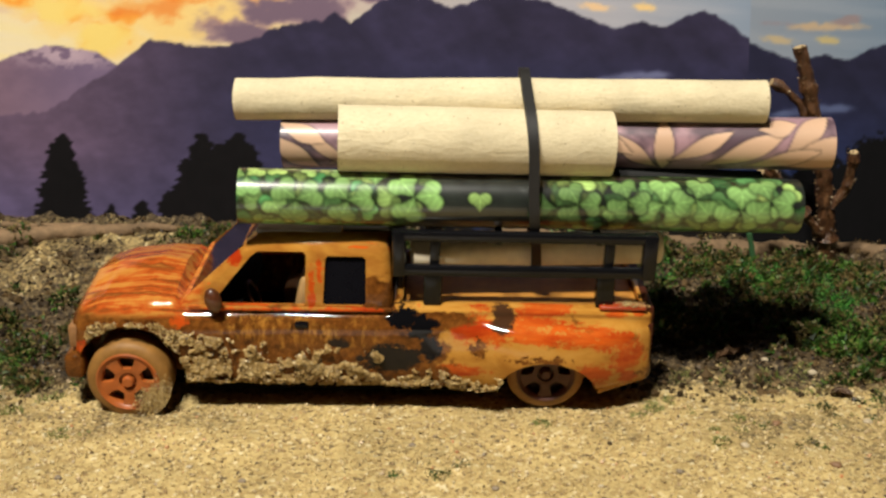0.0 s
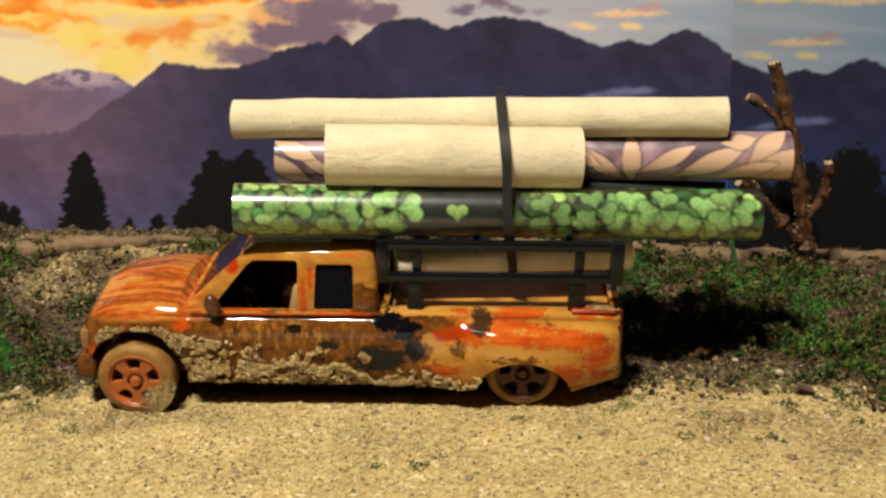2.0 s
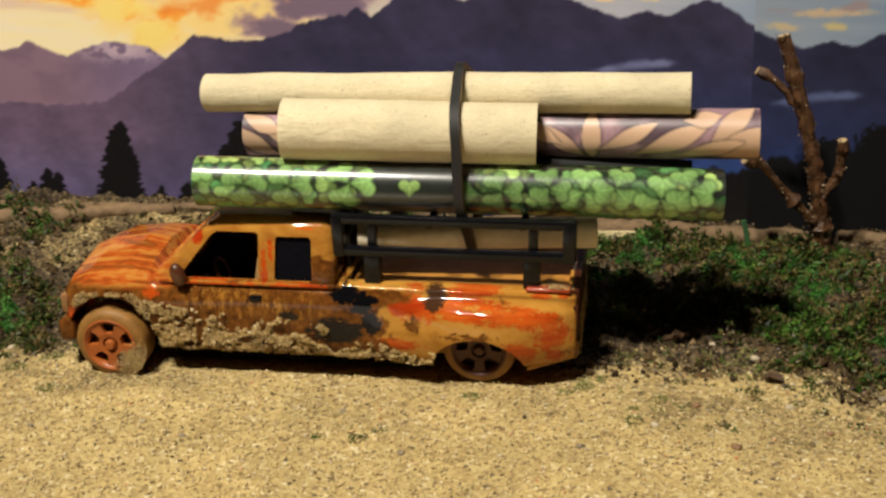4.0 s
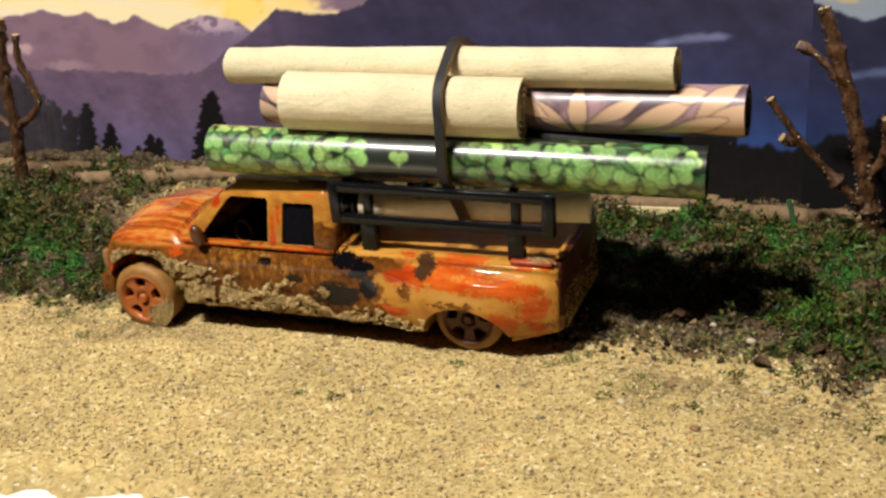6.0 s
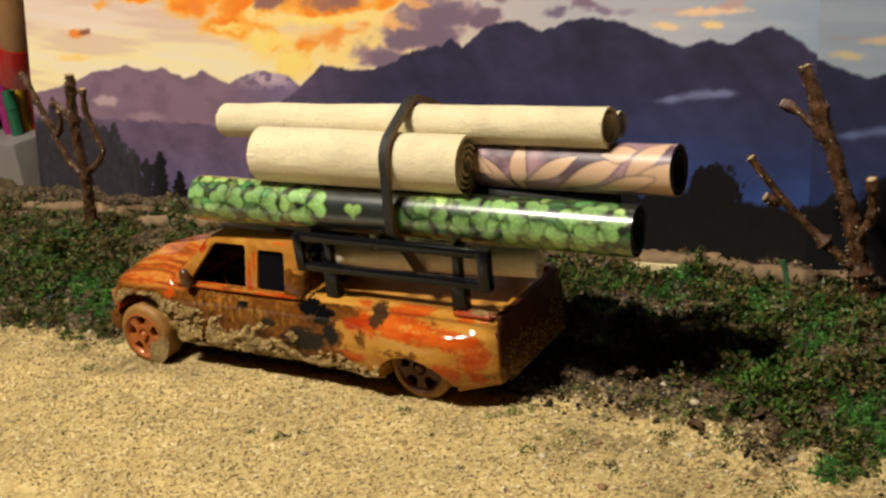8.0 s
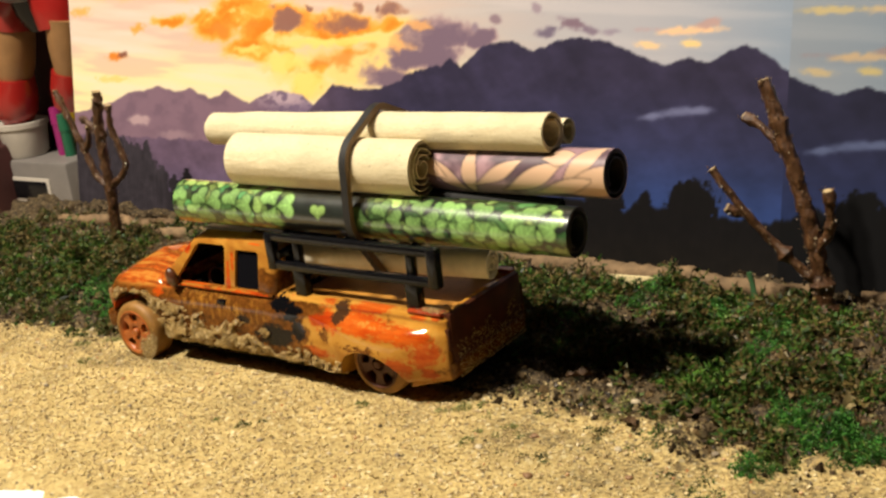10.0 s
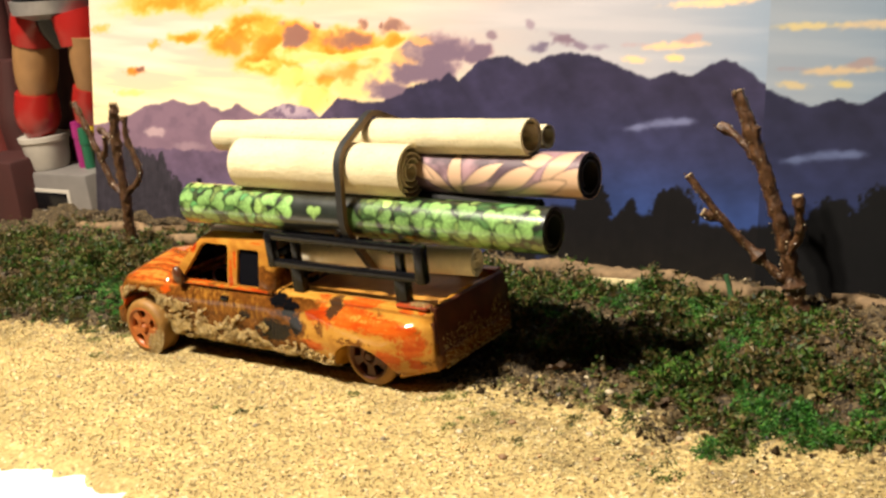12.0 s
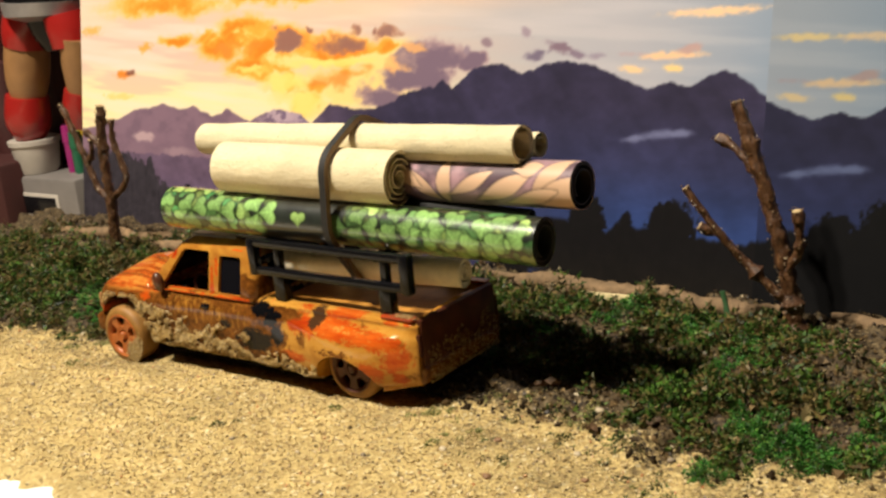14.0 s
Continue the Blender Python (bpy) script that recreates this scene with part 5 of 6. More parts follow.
# ---- rolls of paper ----
def roll(name, a, b, r, mat, label, turns=3.0, gap=0.75, paint=None, thick=0.22, wavy=0.06, n_len=60, n_round=64, start=0.0):
    """A sheet rolled to a spiral, open at both ends, from a to b with outer radius r."""
    A, B = Vector(a), Vector(b)
    d = (B - A).normalized()
    L = (B - A).length
    thing = root(name, label=label, category="paper roll", group="paper rolls on the rack")
    Ad, dd, ud = np.array(A), np.array(d), np.array((-d.y, d.x, 0.0))
    ud /= np.linalg.norm(ud)
    wd = np.cross(dd, ud)
    for nm, t0, t1, nr, nl, col in (("outer_wrap", 0.0, 2 * math.pi * 1.02, n_round, n_len, paint), ("inner_coil", 2 * math.pi * 1.02, 2 * math.pi * turns, 40, max(12, n_len // 6), paint)):
        N = max(12, int(nr * (t1 - t0) / (2 * math.pi))) + 1
        th = np.linspace(t0, t1, N)
        over = 0.05 * r * np.maximum(0, np.minimum(th, 2 * math.pi) - 5.2)
        rad = np.maximum(r - over - gap * np.maximum(0, th - 2 * math.pi) / (2 * math.pi), 0.35)
        V, C, ro, ri = [], [], [], []
        for l in np.linspace(0, 1, nl):
            wob = 1 + wavy * (fbm(np.array(l * L * 0.09) + 0 * th, th * 0.4 + r, 95) - 0.5)
            sag = 0.12 * r * wavy * math.sin(l * 9 + r)
            for off, rows in ((0, ro), (thick, ri)):
                rr = rad * wob - off
                rows.append(len(V) * N)
                V.append(Ad + dd * (l * L) + np.outer(rr * np.cos(th + start), ud) + np.outer(rr * np.sin(th + start) + sag, wd))
                if paint is not None:
                    C.append(paint(np.full(N, l * L), ((th + start) % (2 * math.pi)) * r) if off == 0 and nm == "outer_wrap" else np.tile(np.array(paint.inner), (N, 1)))
        idx = np.arange(N - 1)
        F = []
        for k in range(nl - 1):
            F.append(np.stack([ro[k] + idx, ro[k] + idx + 1, ro[k + 1] + idx + 1, ro[k + 1] + idx], 1))
            F.append(np.stack([ri[k] + idx, ri[k + 1] + idx, ri[k + 1] + idx + 1, ri[k] + idx + 1], 1))
        for k in (0, nl - 1):
            F.append(np.stack([ro[k] + idx, ro[k] + idx + 1, ri[k] + idx + 1, ri[k] + idx], 1))
        for j in (0, N - 1):
            F.append(np.array([(ro[k] + j, ro[k + 1] + j, ri[k + 1] + j, ri[k] + j) for k in range(nl - 1)]))
        put(nm, mesh_from(nm, np.concatenate(V), np.concatenate(F), mat, True, np.concatenate(C) if paint is not None else None, sharp=50), thing)
    return thing


M_BLACK_PAPER = plain("matt_black_paper", (0.008, 0.008, 0.008), 0.8, 0.3, 0.8)
M_CREAM = plain("cream_paper", (0.80, 0.72, 0.53), 0.8, 0.2, 0.8)


class Clover:
    """Overlapping clover leaves; s runs along the roll, v round it."""
    inner = (0.02, 0.025, 0.02)

    def __init__(self, round_mm):
        g = np.random.default_rng(5)
        self.round = round_mm
        leaves = []
        for i in range(300):
            s, v = (g.uniform(-1, 74) if i < 230 else g.uniform(-1, 20)), g.uniform(0, round_mm)
            if 24.5 < s < 39.5 or 18.5 < s <= 24.5 and g.uniform() < 0.6:
                continue
            tone = g.uniform(0.25, 1.2)
            size = g.uniform(1.4, 2.5)
            a0 = g.uniform(0, 6.28)
            for k in range(3):
                leaves.append((s, v, a0 + 2.094 * k + g.uniform(-0.15, 0.15), size * g.uniform(0.9, 1.1), tone * g.uniform(0.75, 1.1), g.uniform(0, 1)))
        self.leaves = sorted(leaves, key=lambda q: q[4] + 0.001 * q[0])
        for s, v, size, tone in ((22.4, self.front(8), 2.7, 1.15), (14.0, self.front(16), 2.4, 1.0), (7.5, self.front(16), 2.4, 0.95), (54.6, self.front(12), 2.7, 1.15), (59.0, self.front(2), 2.4, 1.0), (65.0, self.front(24), 2.6, 1.1), (68.8, self.front(0), 2.5, 1.0), (43.5, self.front(16), 2.2, 0.85), (50, self.front(4), 2.1, 0.9)):
            for k in range(3 if size > 2.15 else 4):
                self.leaves.append((s, v, 0.5 + 2.094 * k + s, size, tone, 0.5))
        self.leaves.append((30.8, self.front(22) + 0.9, -1.57, 1.9, 1.0, 0.3))

    def front(self, deg):
        """Arc length of the place that faces the road, deg below its brow."""
        return (math.radians(150 + deg) % (2 * math.pi)) * self.round / (2 * math.pi)

    def __call__(self, s, v):
        c = np.tile(np.array((0.018, 0.022, 0.018)), (len(s), 1))
        c = c * (0.4 + 1.1 * fbm(s * 0.7, v * 0.7, 15))[:, None]
        for ls, lv, a, size, tone, hue in self.leaves:
            if abs(ls - s[0]) > size * 2.1:
                continue
            dv = (v - lv + self.round / 2) % self.round - self.round / 2
            ds = s - ls
            p = (ds * math.cos(a) + dv * math.sin(a)) / size
            q = (-ds * math.sin(a) + dv * math.cos(a)) / size
            # heart: two lobes that meet in a point at the stalk
            heart = np.minimum(np.hypot(p - 0.92, q - 0.37), np.hypot(p - 0.92, q + 0.37)) - 0.42
            wedge = np.maximum(np.abs(q) - 0.02 - 0.78 * p, p - 0.88)
            f = np.minimum(heart, wedge)
            k = np.clip(0.5 - f * 11, 0, 1)
            c = c * (1 - 0.55 * np.clip(1 - f / 0.22, 0, 1) * (f > -0.1))[:, None]
            vein = 1.0 + 0.55 * np.exp(-(q / 0.045) ** 2) - 0.22 * np.abs(np.sin(8 * (p + 0.8 * np.abs(q)))) + 0.35 * (hue - 0.5) * q
            rim = 1.0 - 0.45 * np.exp(-((f + 0.02) / 0.06) ** 2)
            base = np.array((0.39, 0.54, 0.15)) * (1 - hue) + np.array((0.08, 0.31, 0.10)) * hue
            col = base[None] * (0.92 * tone ** 2.2 * vein * rim * (0.45 + 0.65 * np.clip(p, 0, 1.1)))[:, None]
            c = c * (1 - k[:, None]) + col * k[:, None]
        return np.clip(c, 0, 1)


class Petals:
    """Long pointed blush leaves on dusky purple; s along the roll, angles round it."""
    inner = (0.03, 0.022, 0.018)
    LIGHT = ((46.4, 178, 6.0, 1.5, 40), (50.9, 160, 6.4, 1.75, 90), (55.8, 174, 6.4, 1.45, -26), (61.6, 184, 8.0, 1.9, -24), (65.8, 128, 3.6, 1.9, -10), (69.6, 146, 7.0, 2.0, -50), (71.5, 195, 9.0, 3.2, -15), (66.5, 205, 7.0, 1.5, -15),
             (42.5, 150, 6.5, 1.5, 30), (37.0, 170, 7.0, 1.6, -35), (31.0, 160, 7.5, 1.8, 20), (24.0, 175, 7.5, 1.7, -30), (17.0, 160, 7.0, 1.8, 35), (10.0, 175, 7.0, 1.6, -40), (5.6, 175, 7.0, 1.1, 38), (1.6, 190, 6.0, 1.9, 40), (2.6, 140, 5.0, 1.7, 25))

    def __init__(self, round_mm):
        self.round = round_mm
        mm = round_mm / 360
        self.leaves = [(s, a * mm, l * 1.5, w * 0.74, math.radians(t)) for s, a, l, w, t in self.LIGHT]
        self.leaves += [(s, ((a + 150) % 360) * mm, l, w * 1.2, math.radians(-t)) for s, a, l, w, t in self.LIGHT]

    def __call__(self, s, v):
        shade = fbm(s * 0.3, v * 0.3, 18)
        c = np.array((0.105, 0.066, 0.085))[None] * np.ones((len(s), 1))
        c = c + np.array((0.26, 0.155, 0.165))[None] * sstep(0.35, 0.70, shade)[:, None]
        for ls, lv, length, width, a in self.leaves:
            if abs(ls - s[0]) > length:
                continue
            dv = (v - lv + self.round / 2) % self.round - self.round / 2
            ds = s - ls
            p = (ds * math.cos(a) + dv * math.sin(a)) / length + 0.5
            q = -ds * math.sin(a) + dv * math.cos(a) + 0.5 * (p - 0.5) ** 2
            f = np.abs(q) - width * np.sin(np.pi * np.clip(p, 0, 1) ** 1.25) ** 1.15
            k = np.clip(0.5 - f * 6, 0, 1) * (p > 0) * (p < 1)
            rim = np.clip(1 - f / 0.5, 0, 1) * (f > 0) * (p > 0) * (p < 1)
            c = c * (1 - 0.6 * rim[:, None])
            c = c * (1 - k[:, None]) + (np.array((0.66, 0.435, 0.285))[None] * (0.72 + 0.34 * np.clip(p, 0, 1) - 0.05 * shade)[:, None]) * k[:, None]
        return c


roll("clover_paper_roll", (-25.6, 140.6, 28.4), (47.7, 145.3, 26.2), 3.6, M_GLOSS_PRINT, "roll of glossy green clover-print wrapping paper", 2.7, 0.7, Clover(2 * math.pi * 3.6), n_len=380, n_round=120, wavy=0.02)
roll("kraft_paper_roll", (-12.9, 142.6, 35.7), (22.4, 145.2, 34.5), 4.3, M_KRAFT, "short thick roll of pale brown kraft paper", 4.2, 0.95, None, n_len=50, wavy=0.07, start=1.2)
roll("kraft_paper_roll", (-27.2, 151.6, 38.3), (43.1, 148.9, 39.6), 2.85, M_KRAFT, "long thin roll of pale brown kraft paper on top", 1.75, 0.9, None, n_len=80, wavy=0.16, thick=0.3, start=2.5)
roll("patterned_paper_roll", (-21.0, 151.2, 32.5), (52.4, 149.2, 33.8), 3.5, M_MATT_PRINT, "roll of blush paper with dusky purple leaf pattern", 2.6, 0.75, Petals(2 * math.pi * 3.5), n_len=300, n_round=110, wavy=0.02)
roll("kraft_paper_roll", (-15.0, 156.6, 36.6), (42.0, 155.4, 38.2), 1.9, M_KRAFT, "thin kraft paper roll tucked behind the others", 2.0, 0.7, None, n_len=40, start=2.0)
roll("kraft_paper_roll", (-3.4, 143.6, 19.6), (30.6, 148.6, 18.9), 2.3, M_CREAM, "pale cream paper roll lying inside the rack", 3.2, 0.75, None, n_len=40, start=1.0)

# placed to block the slit of light between clover and patterned rolls
roll("black_paper_roll", (-10.0, 147.0, 30.2), (43.6, 148.9, 28.7), 1.2, M_BLACK_PAPER, "thin roll of matt black paper between the others", 1.8, 0.5, None, n_len=24, start=1.0)


# ---- elastic band round the load ----
def band():
    x = 12.4
    circles = [(142.8, 27.3, 3.6), (144.4, 34.8, 4.3), (150.2, 39.1, 2.9), (150.3, 33.1, 3.5), (155.9, 37.4, 1.9), (145.9, 19.25, 2.3)]
    P = np.array([(cy + (r + 0.3) * math.cos(a), cz + (r + 0.3) * math.sin(a)) for cy, cz, r in circles for a in np.linspace(0, 2 * math.pi, 40, False)])
    P = P[np.lexsort((P[:, 1], P[:, 0]))]

    def half(points):
        h = []
        for p in points:
            while len(h) > 1 and np.cross(h[-1] - h[-2], p - h[-2]) <= 0:
                h.pop()
            h.append(p)
        return h
    hull = half(P)[:-1] + half(P[::-1])[:-1]
    loop = []
    for a, b in zip(hull, hull[1:] + hull[:1]):
        n = max(1, int(np.linalg.norm(b - a) / 0.6))
        loop += [a + (b - a) * k / n for k in range(n)]
    loop = np.array(loop)
    c = loop.mean(0)
    bm = bmesh.new()
    rings = []
    for i, (y, z) in enumerate(loop):
        t = loop[(i + 1) % len(loop)] - loop[i - 1]
        nx, nz = t[1], -t[0]
        l = math.hypot(nx, nz)
        nx, nz = nx / l, nz / l
        xs = x + (28 - z) * 0.075 + 0.15 * math.sin(z * 0.4)
        rings.append([bm.verts.new((xs + e, y + nx * o, z + nz * o)) for e, o in ((-0.65, 0), (-0.65, 1.0), (0.65, 1.0), (0.65, 0))])
    for r, s in zip(rings, rings[1:] + rings[:1]):
        for k in range(4):
            f = bm.faces.new((r[k], r[(k + 1) % 4], s[(k + 1) % 4], s[k]))
            f.material_index = 0 if k in (1, 0) else 1
    part("rubber_band", bm, [M_RUBBER, M_RUBBER_EDGE], None, "black rubber band strapping the paper rolls", category="rubber band")


band()


# ---- dead twigs planted as trees ----


def bark():
    m, nt, b = material("twig_bark")
    v = mm_coords(nt, (1, 1, 0.5))
    n = noise_tex(nt, v, 1.2, 5, 0.65)
    nt.links.new(ramp(nt, n, [(0.3, (0.020, 0.008, 0.003)), (0.55, (0.085, 0.036, 0.013)), (0.78, (0.20, 0.10, 0.04))]), b.inputs["Base Color"])
    b.inputs["Roughness"].default_value = 0.45
    bump(nt, b, n, 0.9, 0.4)
    return m


M_BARK = bark()
M_BARK_GRIT = grains("bark_grit", [(0.0, (0.03, 0.016, 0.007)), (0.6, (0.13, 0.07, 0.03)), (0.9, (0.24, 0.16, 0.08)), (1.0, (0.55, 0.46, 0.30))], 0.35, 0.4)
M_CUT = plain("cut_wood", (0.45, 0.33, 0.17), 0.7)


def twig_tree(name, limbs, label, seed, stout=0.78):
    tree = root(name, label=label, category="twig")
    g = np.random.default_rng(seed)
    pts = []
    for nm, path, r0, r1 in limbs:
        P = dense(path, 0.7)
        n = len(P)
        R = [r0 + (r1 - r0) * i / (n - 1) for i in range(n)]
        R = [stout * q for q in R]
        for j in g.integers(2, n, 3):
            for i in range(n):
                R[i] *= 1 + 0.38 * math.exp(-((i - j) / 1.0) ** 2)
        if nm != "trunk":
            R[-1] *= 1.15
        bm = tube(bmesh.new(), [p + Vector((0.18 * noise.noise(p * 0.6), 0.18 * noise.noise(p * 0.6 + Vector((9, 0, 0))), 0)) for p in P], R, 16, 0.42, seed)
        limb = part(nm, bm, M_BARK, tree)
        e, d = P[-1], (P[-1] - P[-2]).normalized()
        cb = tube(bmesh.new(), [e - d * 0.1, e + d * 0.16], [R[-1] * 0.92, R[-1] * 0.86], 11, 0.2, seed)
        part("cut_end", cb, M_CUT, limb, "pale cut end")
        for i in range(n):
            k = 16 if nm == "trunk" and i < n * 0.25 else 8.0
            for _ in range(g.poisson(k)):
                a = g.uniform(0, 6.28)
                pts.append(P[i] + Vector((math.cos(a), math.sin(a), g.uniform(-0.5, 0.5))) * R[i] * g.uniform(0.9, 1.25))
    put("grit", crumbs("grit", np.array([list(p) for p in pts]), g.uniform(0.06, 0.24, len(pts)), M_BARK_GRIT, gen=g), tree, "sand grit glued to the bark", kind="stuff")
    return tree


twig_tree("twig_tree", [
    ("trunk", [(68.4, 187.6, -3), (68.0, 187.6, 4), (66.8, 187.6, 12), (64.4, 187.8, 22), (62.0, 188.0, 30), (59.1, 188.3, 38.7)], 1.95, 1.35),
    ("branch", [(66.8, 186.8, 6.0), (64.0, 186, 9.2), (60.0, 185.2, 13.6), (56.6, 184.3, 18), (54.0, 183.6, 21.8), (51.9, 183.2, 25.2)], 0.95, 0.80),
    ("branch", [(57.0, 184.6, 17.4), (54.8, 184.0, 18.0), (53.8, 183.8, 18.6)], 0.7, 0.6),
    ("branch", [(63.6, 188.0, 25.0), (61.0, 188.4, 28.4), (58.0, 188.8, 31.2), (55.4, 189.1, 32.6)], 0.9, 0.78),
    ("branch", [(67.4, 187, 11.5), (69.4, 186.8, 14.5), (69.9, 186.3, 18.0), (69.6, 185.8, 21.6)], 1.0, 0.85)],
    "brown dead twig with cut branches planted in the bank", 3)
twig_tree("twig_tree", [
    ("trunk", [(-106.2, 185.4, -3), (-105.8, 185.2, 5.4), (-104.6, 185, 13.8), (-104.6, 185, 23), (-103.6, 185, 31), (-101.9, 184.9, 37.9)], 1.5, 0.95),
    ("branch", [(-105.0, 185, 14.6), (-108.6, 185, 16.8), (-110.2, 185, 20.5), (-112.3, 185, 25.6), (-114.3, 185, 30), (-116.5, 185, 35.3), (-118.0, 185, 38.0)], 0.8, 0.6),
    ("branch", [(-104.4, 185, 14.6), (-99.6, 185, 17.2), (-97.0, 185, 20.6), (-98.2, 185, 24.8), (-99.6, 185, 29.3), (-98.9, 185, 34.6)], 0.8, 0.6),
    ("branch", [(-111.2, 185, 23.0), (-108.6, 184.8, 26.0), (-107.8, 184.7, 29.4)], 0.6, 0.5),
    ("branch", [(-104.2, 185, 27.0), (-106.6, 184.8, 29.5), (-109.6, 184.7, 31.4)], 0.6, 0.5)],
    "thin brown dead twig with upright branches planted in moss", 4, 1.0)


# ---- driftwood, bark and stones along the back of the bank ----
M_DRIFT = plain("weathered_driftwood", (0.18, 0.115, 0.058), 0.85, 0.65, 0.7, relief=0.5)
M_STONE = plain("grey_brown_stone", (0.24, 0.19, 0.13), 0.85, 0.4, 0.7, relief=0.3)
M_PALE = plain("cream_card", (0.66, 0.55, 0.30), 0.7, 0.2, 0.8)


def gz(x, y):
    return float(ground_z(np.array(float(x)), np.array(float(y))))


def log(x0, y0, x1, y1, r, seed, label):
    n = 44
    P = [Vector((x0 + (x1 - x0) * k / n, y0 + (y1 - y0) * k / n + 0.7 * math.sin(k * 0.37 + seed), 0)) for k in range(n + 1)]
    ground_here = [gz(p.x, p.y) for p in P]
    for k, p in enumerate(P):
        near_by = ground_here[max(0, k - 8):k + 9]
        p.z = sum(near_by) / len(near_by) + r * 0.35
    R = [r * (0.55 + 0.45 * math.sin(math.pi * (0.1 + 0.85 * k / n)) + 0.12 * noise.noise(Vector((k * 0.3, seed, 0)))) for k in range(n + 1)]
    part("driftwood", tube(bmesh.new(), P, R, 16, 0.22, seed), M_DRIFT, None, label, category="driftwood")


log(-140, 193, -92, 198, 1.6, 1, "tan driftwood strip lying along the backdrop")
log(-101, 189, -56, 198.5, 1.8, 2, "long tan driftwood piece on the bank")
log(-80, 199, -40, 200.5, 0.8, 3, "pale brown driftwood strip along the backdrop")
log(-42, 199, 12, 199.5, 0.8, 4, "brown driftwood strip behind the truck")
log(8, 196.5, 42, 195.6, 2.1, 5, "reddish brown bark strip along the backdrop")
log(38, 195.6, 67, 194, 1.7, 6, "grey brown bark strip beside the twig")
log(72, 194.5, 112, 191, 1.5, 7, "brown bark strip at the end of the bank")
bm = box(bmesh.new(), 24, 38.5, 192.6, 193.1, -0.6, 2.4, 0.15)
for v in bm.verts:
    v.co.z += gz(30, 194) + 0.6 * noise.noise(v.co * 0.3)
part("card_scrap", bm, M_PALE, None, "cream card scrap at the foot of the backdrop", category="card")


def pebble(x, y, r, mat, seed, label):
    bm = bmesh.new()
    bmesh.ops.create_icosphere(bm, subdivisions=2, radius=r)
    for v in bm.verts:
        k = 1 + 0.45 * noise.noise(v.co / r * 0.9 + Vector((seed * 3.1, 0, 0)))
        v.co = Vector((v.co.x * 1.2 * k, v.co.y * k, v.co.z * 0.7 * k))
    bmesh.ops.translate(bm, verts=bm.verts[:], vec=(x, y, gz(x, y) + r * 0.3))
    part("pebble", bm, mat, None, label, category="pebble", group="pebbles on the ground", sharp=0)


M_WHITE_STONE = plain("pale_pebble", (0.46, 0.38, 0.25), 0.6, 0.25, 1.0)
M_RED_STONE = plain("reddish_pebble", (0.24, 0.13, 0.06), 0.6, 0.25, 1.0)
for i, (x, y, r) in enumerate(((39.5, 127.2, 0.7), (57.5, 134, 0.7), (53.9, 146.7, 0.8), (67, 143, 0.7), (60, 150, 0.8), (48, 150.5, 0.6), (-60, 140, 0.7), (75, 150, 0.7), (66, 160, 0.7), (20, 118, 0.45), (-30, 121, 0.45))):
    pebble(x, y, r * 0.72, M_WHITE_STONE, i, "small pale pebble lying on soil")
for i, (x, y, r) in enumerate(((49.8, 123, 0.6), (-23, 118, 0.4), (7.3, 117, 0.4), (62, 128, 0.45), (-45, 118, 0.4), (30, 121, 0.4), (45, 133, 0.5), (-2.9, 126.6, 0.35), (70, 137, 0.5))):
    pebble(x, y, r, M_STONE if i % 3 else M_RED_STONE, 20 + i, "small brown stone chip on the sand")


def dead_leaf(x, y, size, turn, lift, mat, label):
    bm = bmesh.new()
    n, m = 9, 5
    grid = []
    for i in range(n):
        u = i / (n - 1)
        w = size * (0.2 + 0.06 * math.sin(turn)) * math.sin(math.pi * (0.06 + 0.9 * u)) ** 0.8
        grid.append([bm.verts.new(((u - 0.5) * size, (j / (m - 1) - 0.5) * 2 * w, lift * (math.sin(u * 2.6) * 0.7 + 0.5 * abs(j - 2) / 2 + 0.7 * noise.noise(Vector((u * 4, j * 0.9, turn)))))) for j in range(m)])
    for a, b in zip(grid, grid[1:]):
        for j in range(m - 1):
            bm.faces.new((a[j], a[j + 1], b[j + 1], b[j]))
    bmesh.ops.solidify(bm, geom=bm.faces[:], thickness=0.12)
    bmesh.ops.rotate(bm, verts=bm.verts[:], cent=(0, 0, 0), matrix=Matrix.Rotation(radians(turn), 3, "Z"))
    bmesh.ops.translate(bm, verts=bm.verts[:], vec=(x, y, gz(x, y) + 0.25))
    part("dead_leaf", bm, mat, None, label, category="leaf", group="dead leaf bits on the bank")


M_LEAF = plain("dry_leaf", (0.13, 0.07, 0.03), 0.6, 0.3, 0.8)
M_LEAF_PALE = plain("pale_dry_leaf", (0.40, 0.32, 0.15), 0.6, 0.3, 0.8)
dead_leaf(42.6, 150.8, 4.2, 25, 1.2, M_LEAF, "curled brown dead leaf bit at the moss edge")
dead_leaf(82, 157, 5.0, 70, 1.4, M_LEAF_PALE, "curled pale dead leaf standing in moss")
dead_leaf(75, 166, 3.5, 10, 1.0, M_LEAF, "small brown dead leaf bit in moss")
dead_leaf(56, 140.5, 3.0, -30, 0.8, M_LEAF, "small brown bark flake on sand")
dead_leaf(63, 146, 3.4, 40, 0.8, M_LEAF, "small brown bark flake on soil")
dead_leaf(-70, 150, 3.4, 0, 0.8, M_LEAF, "small brown bark flake on soil")


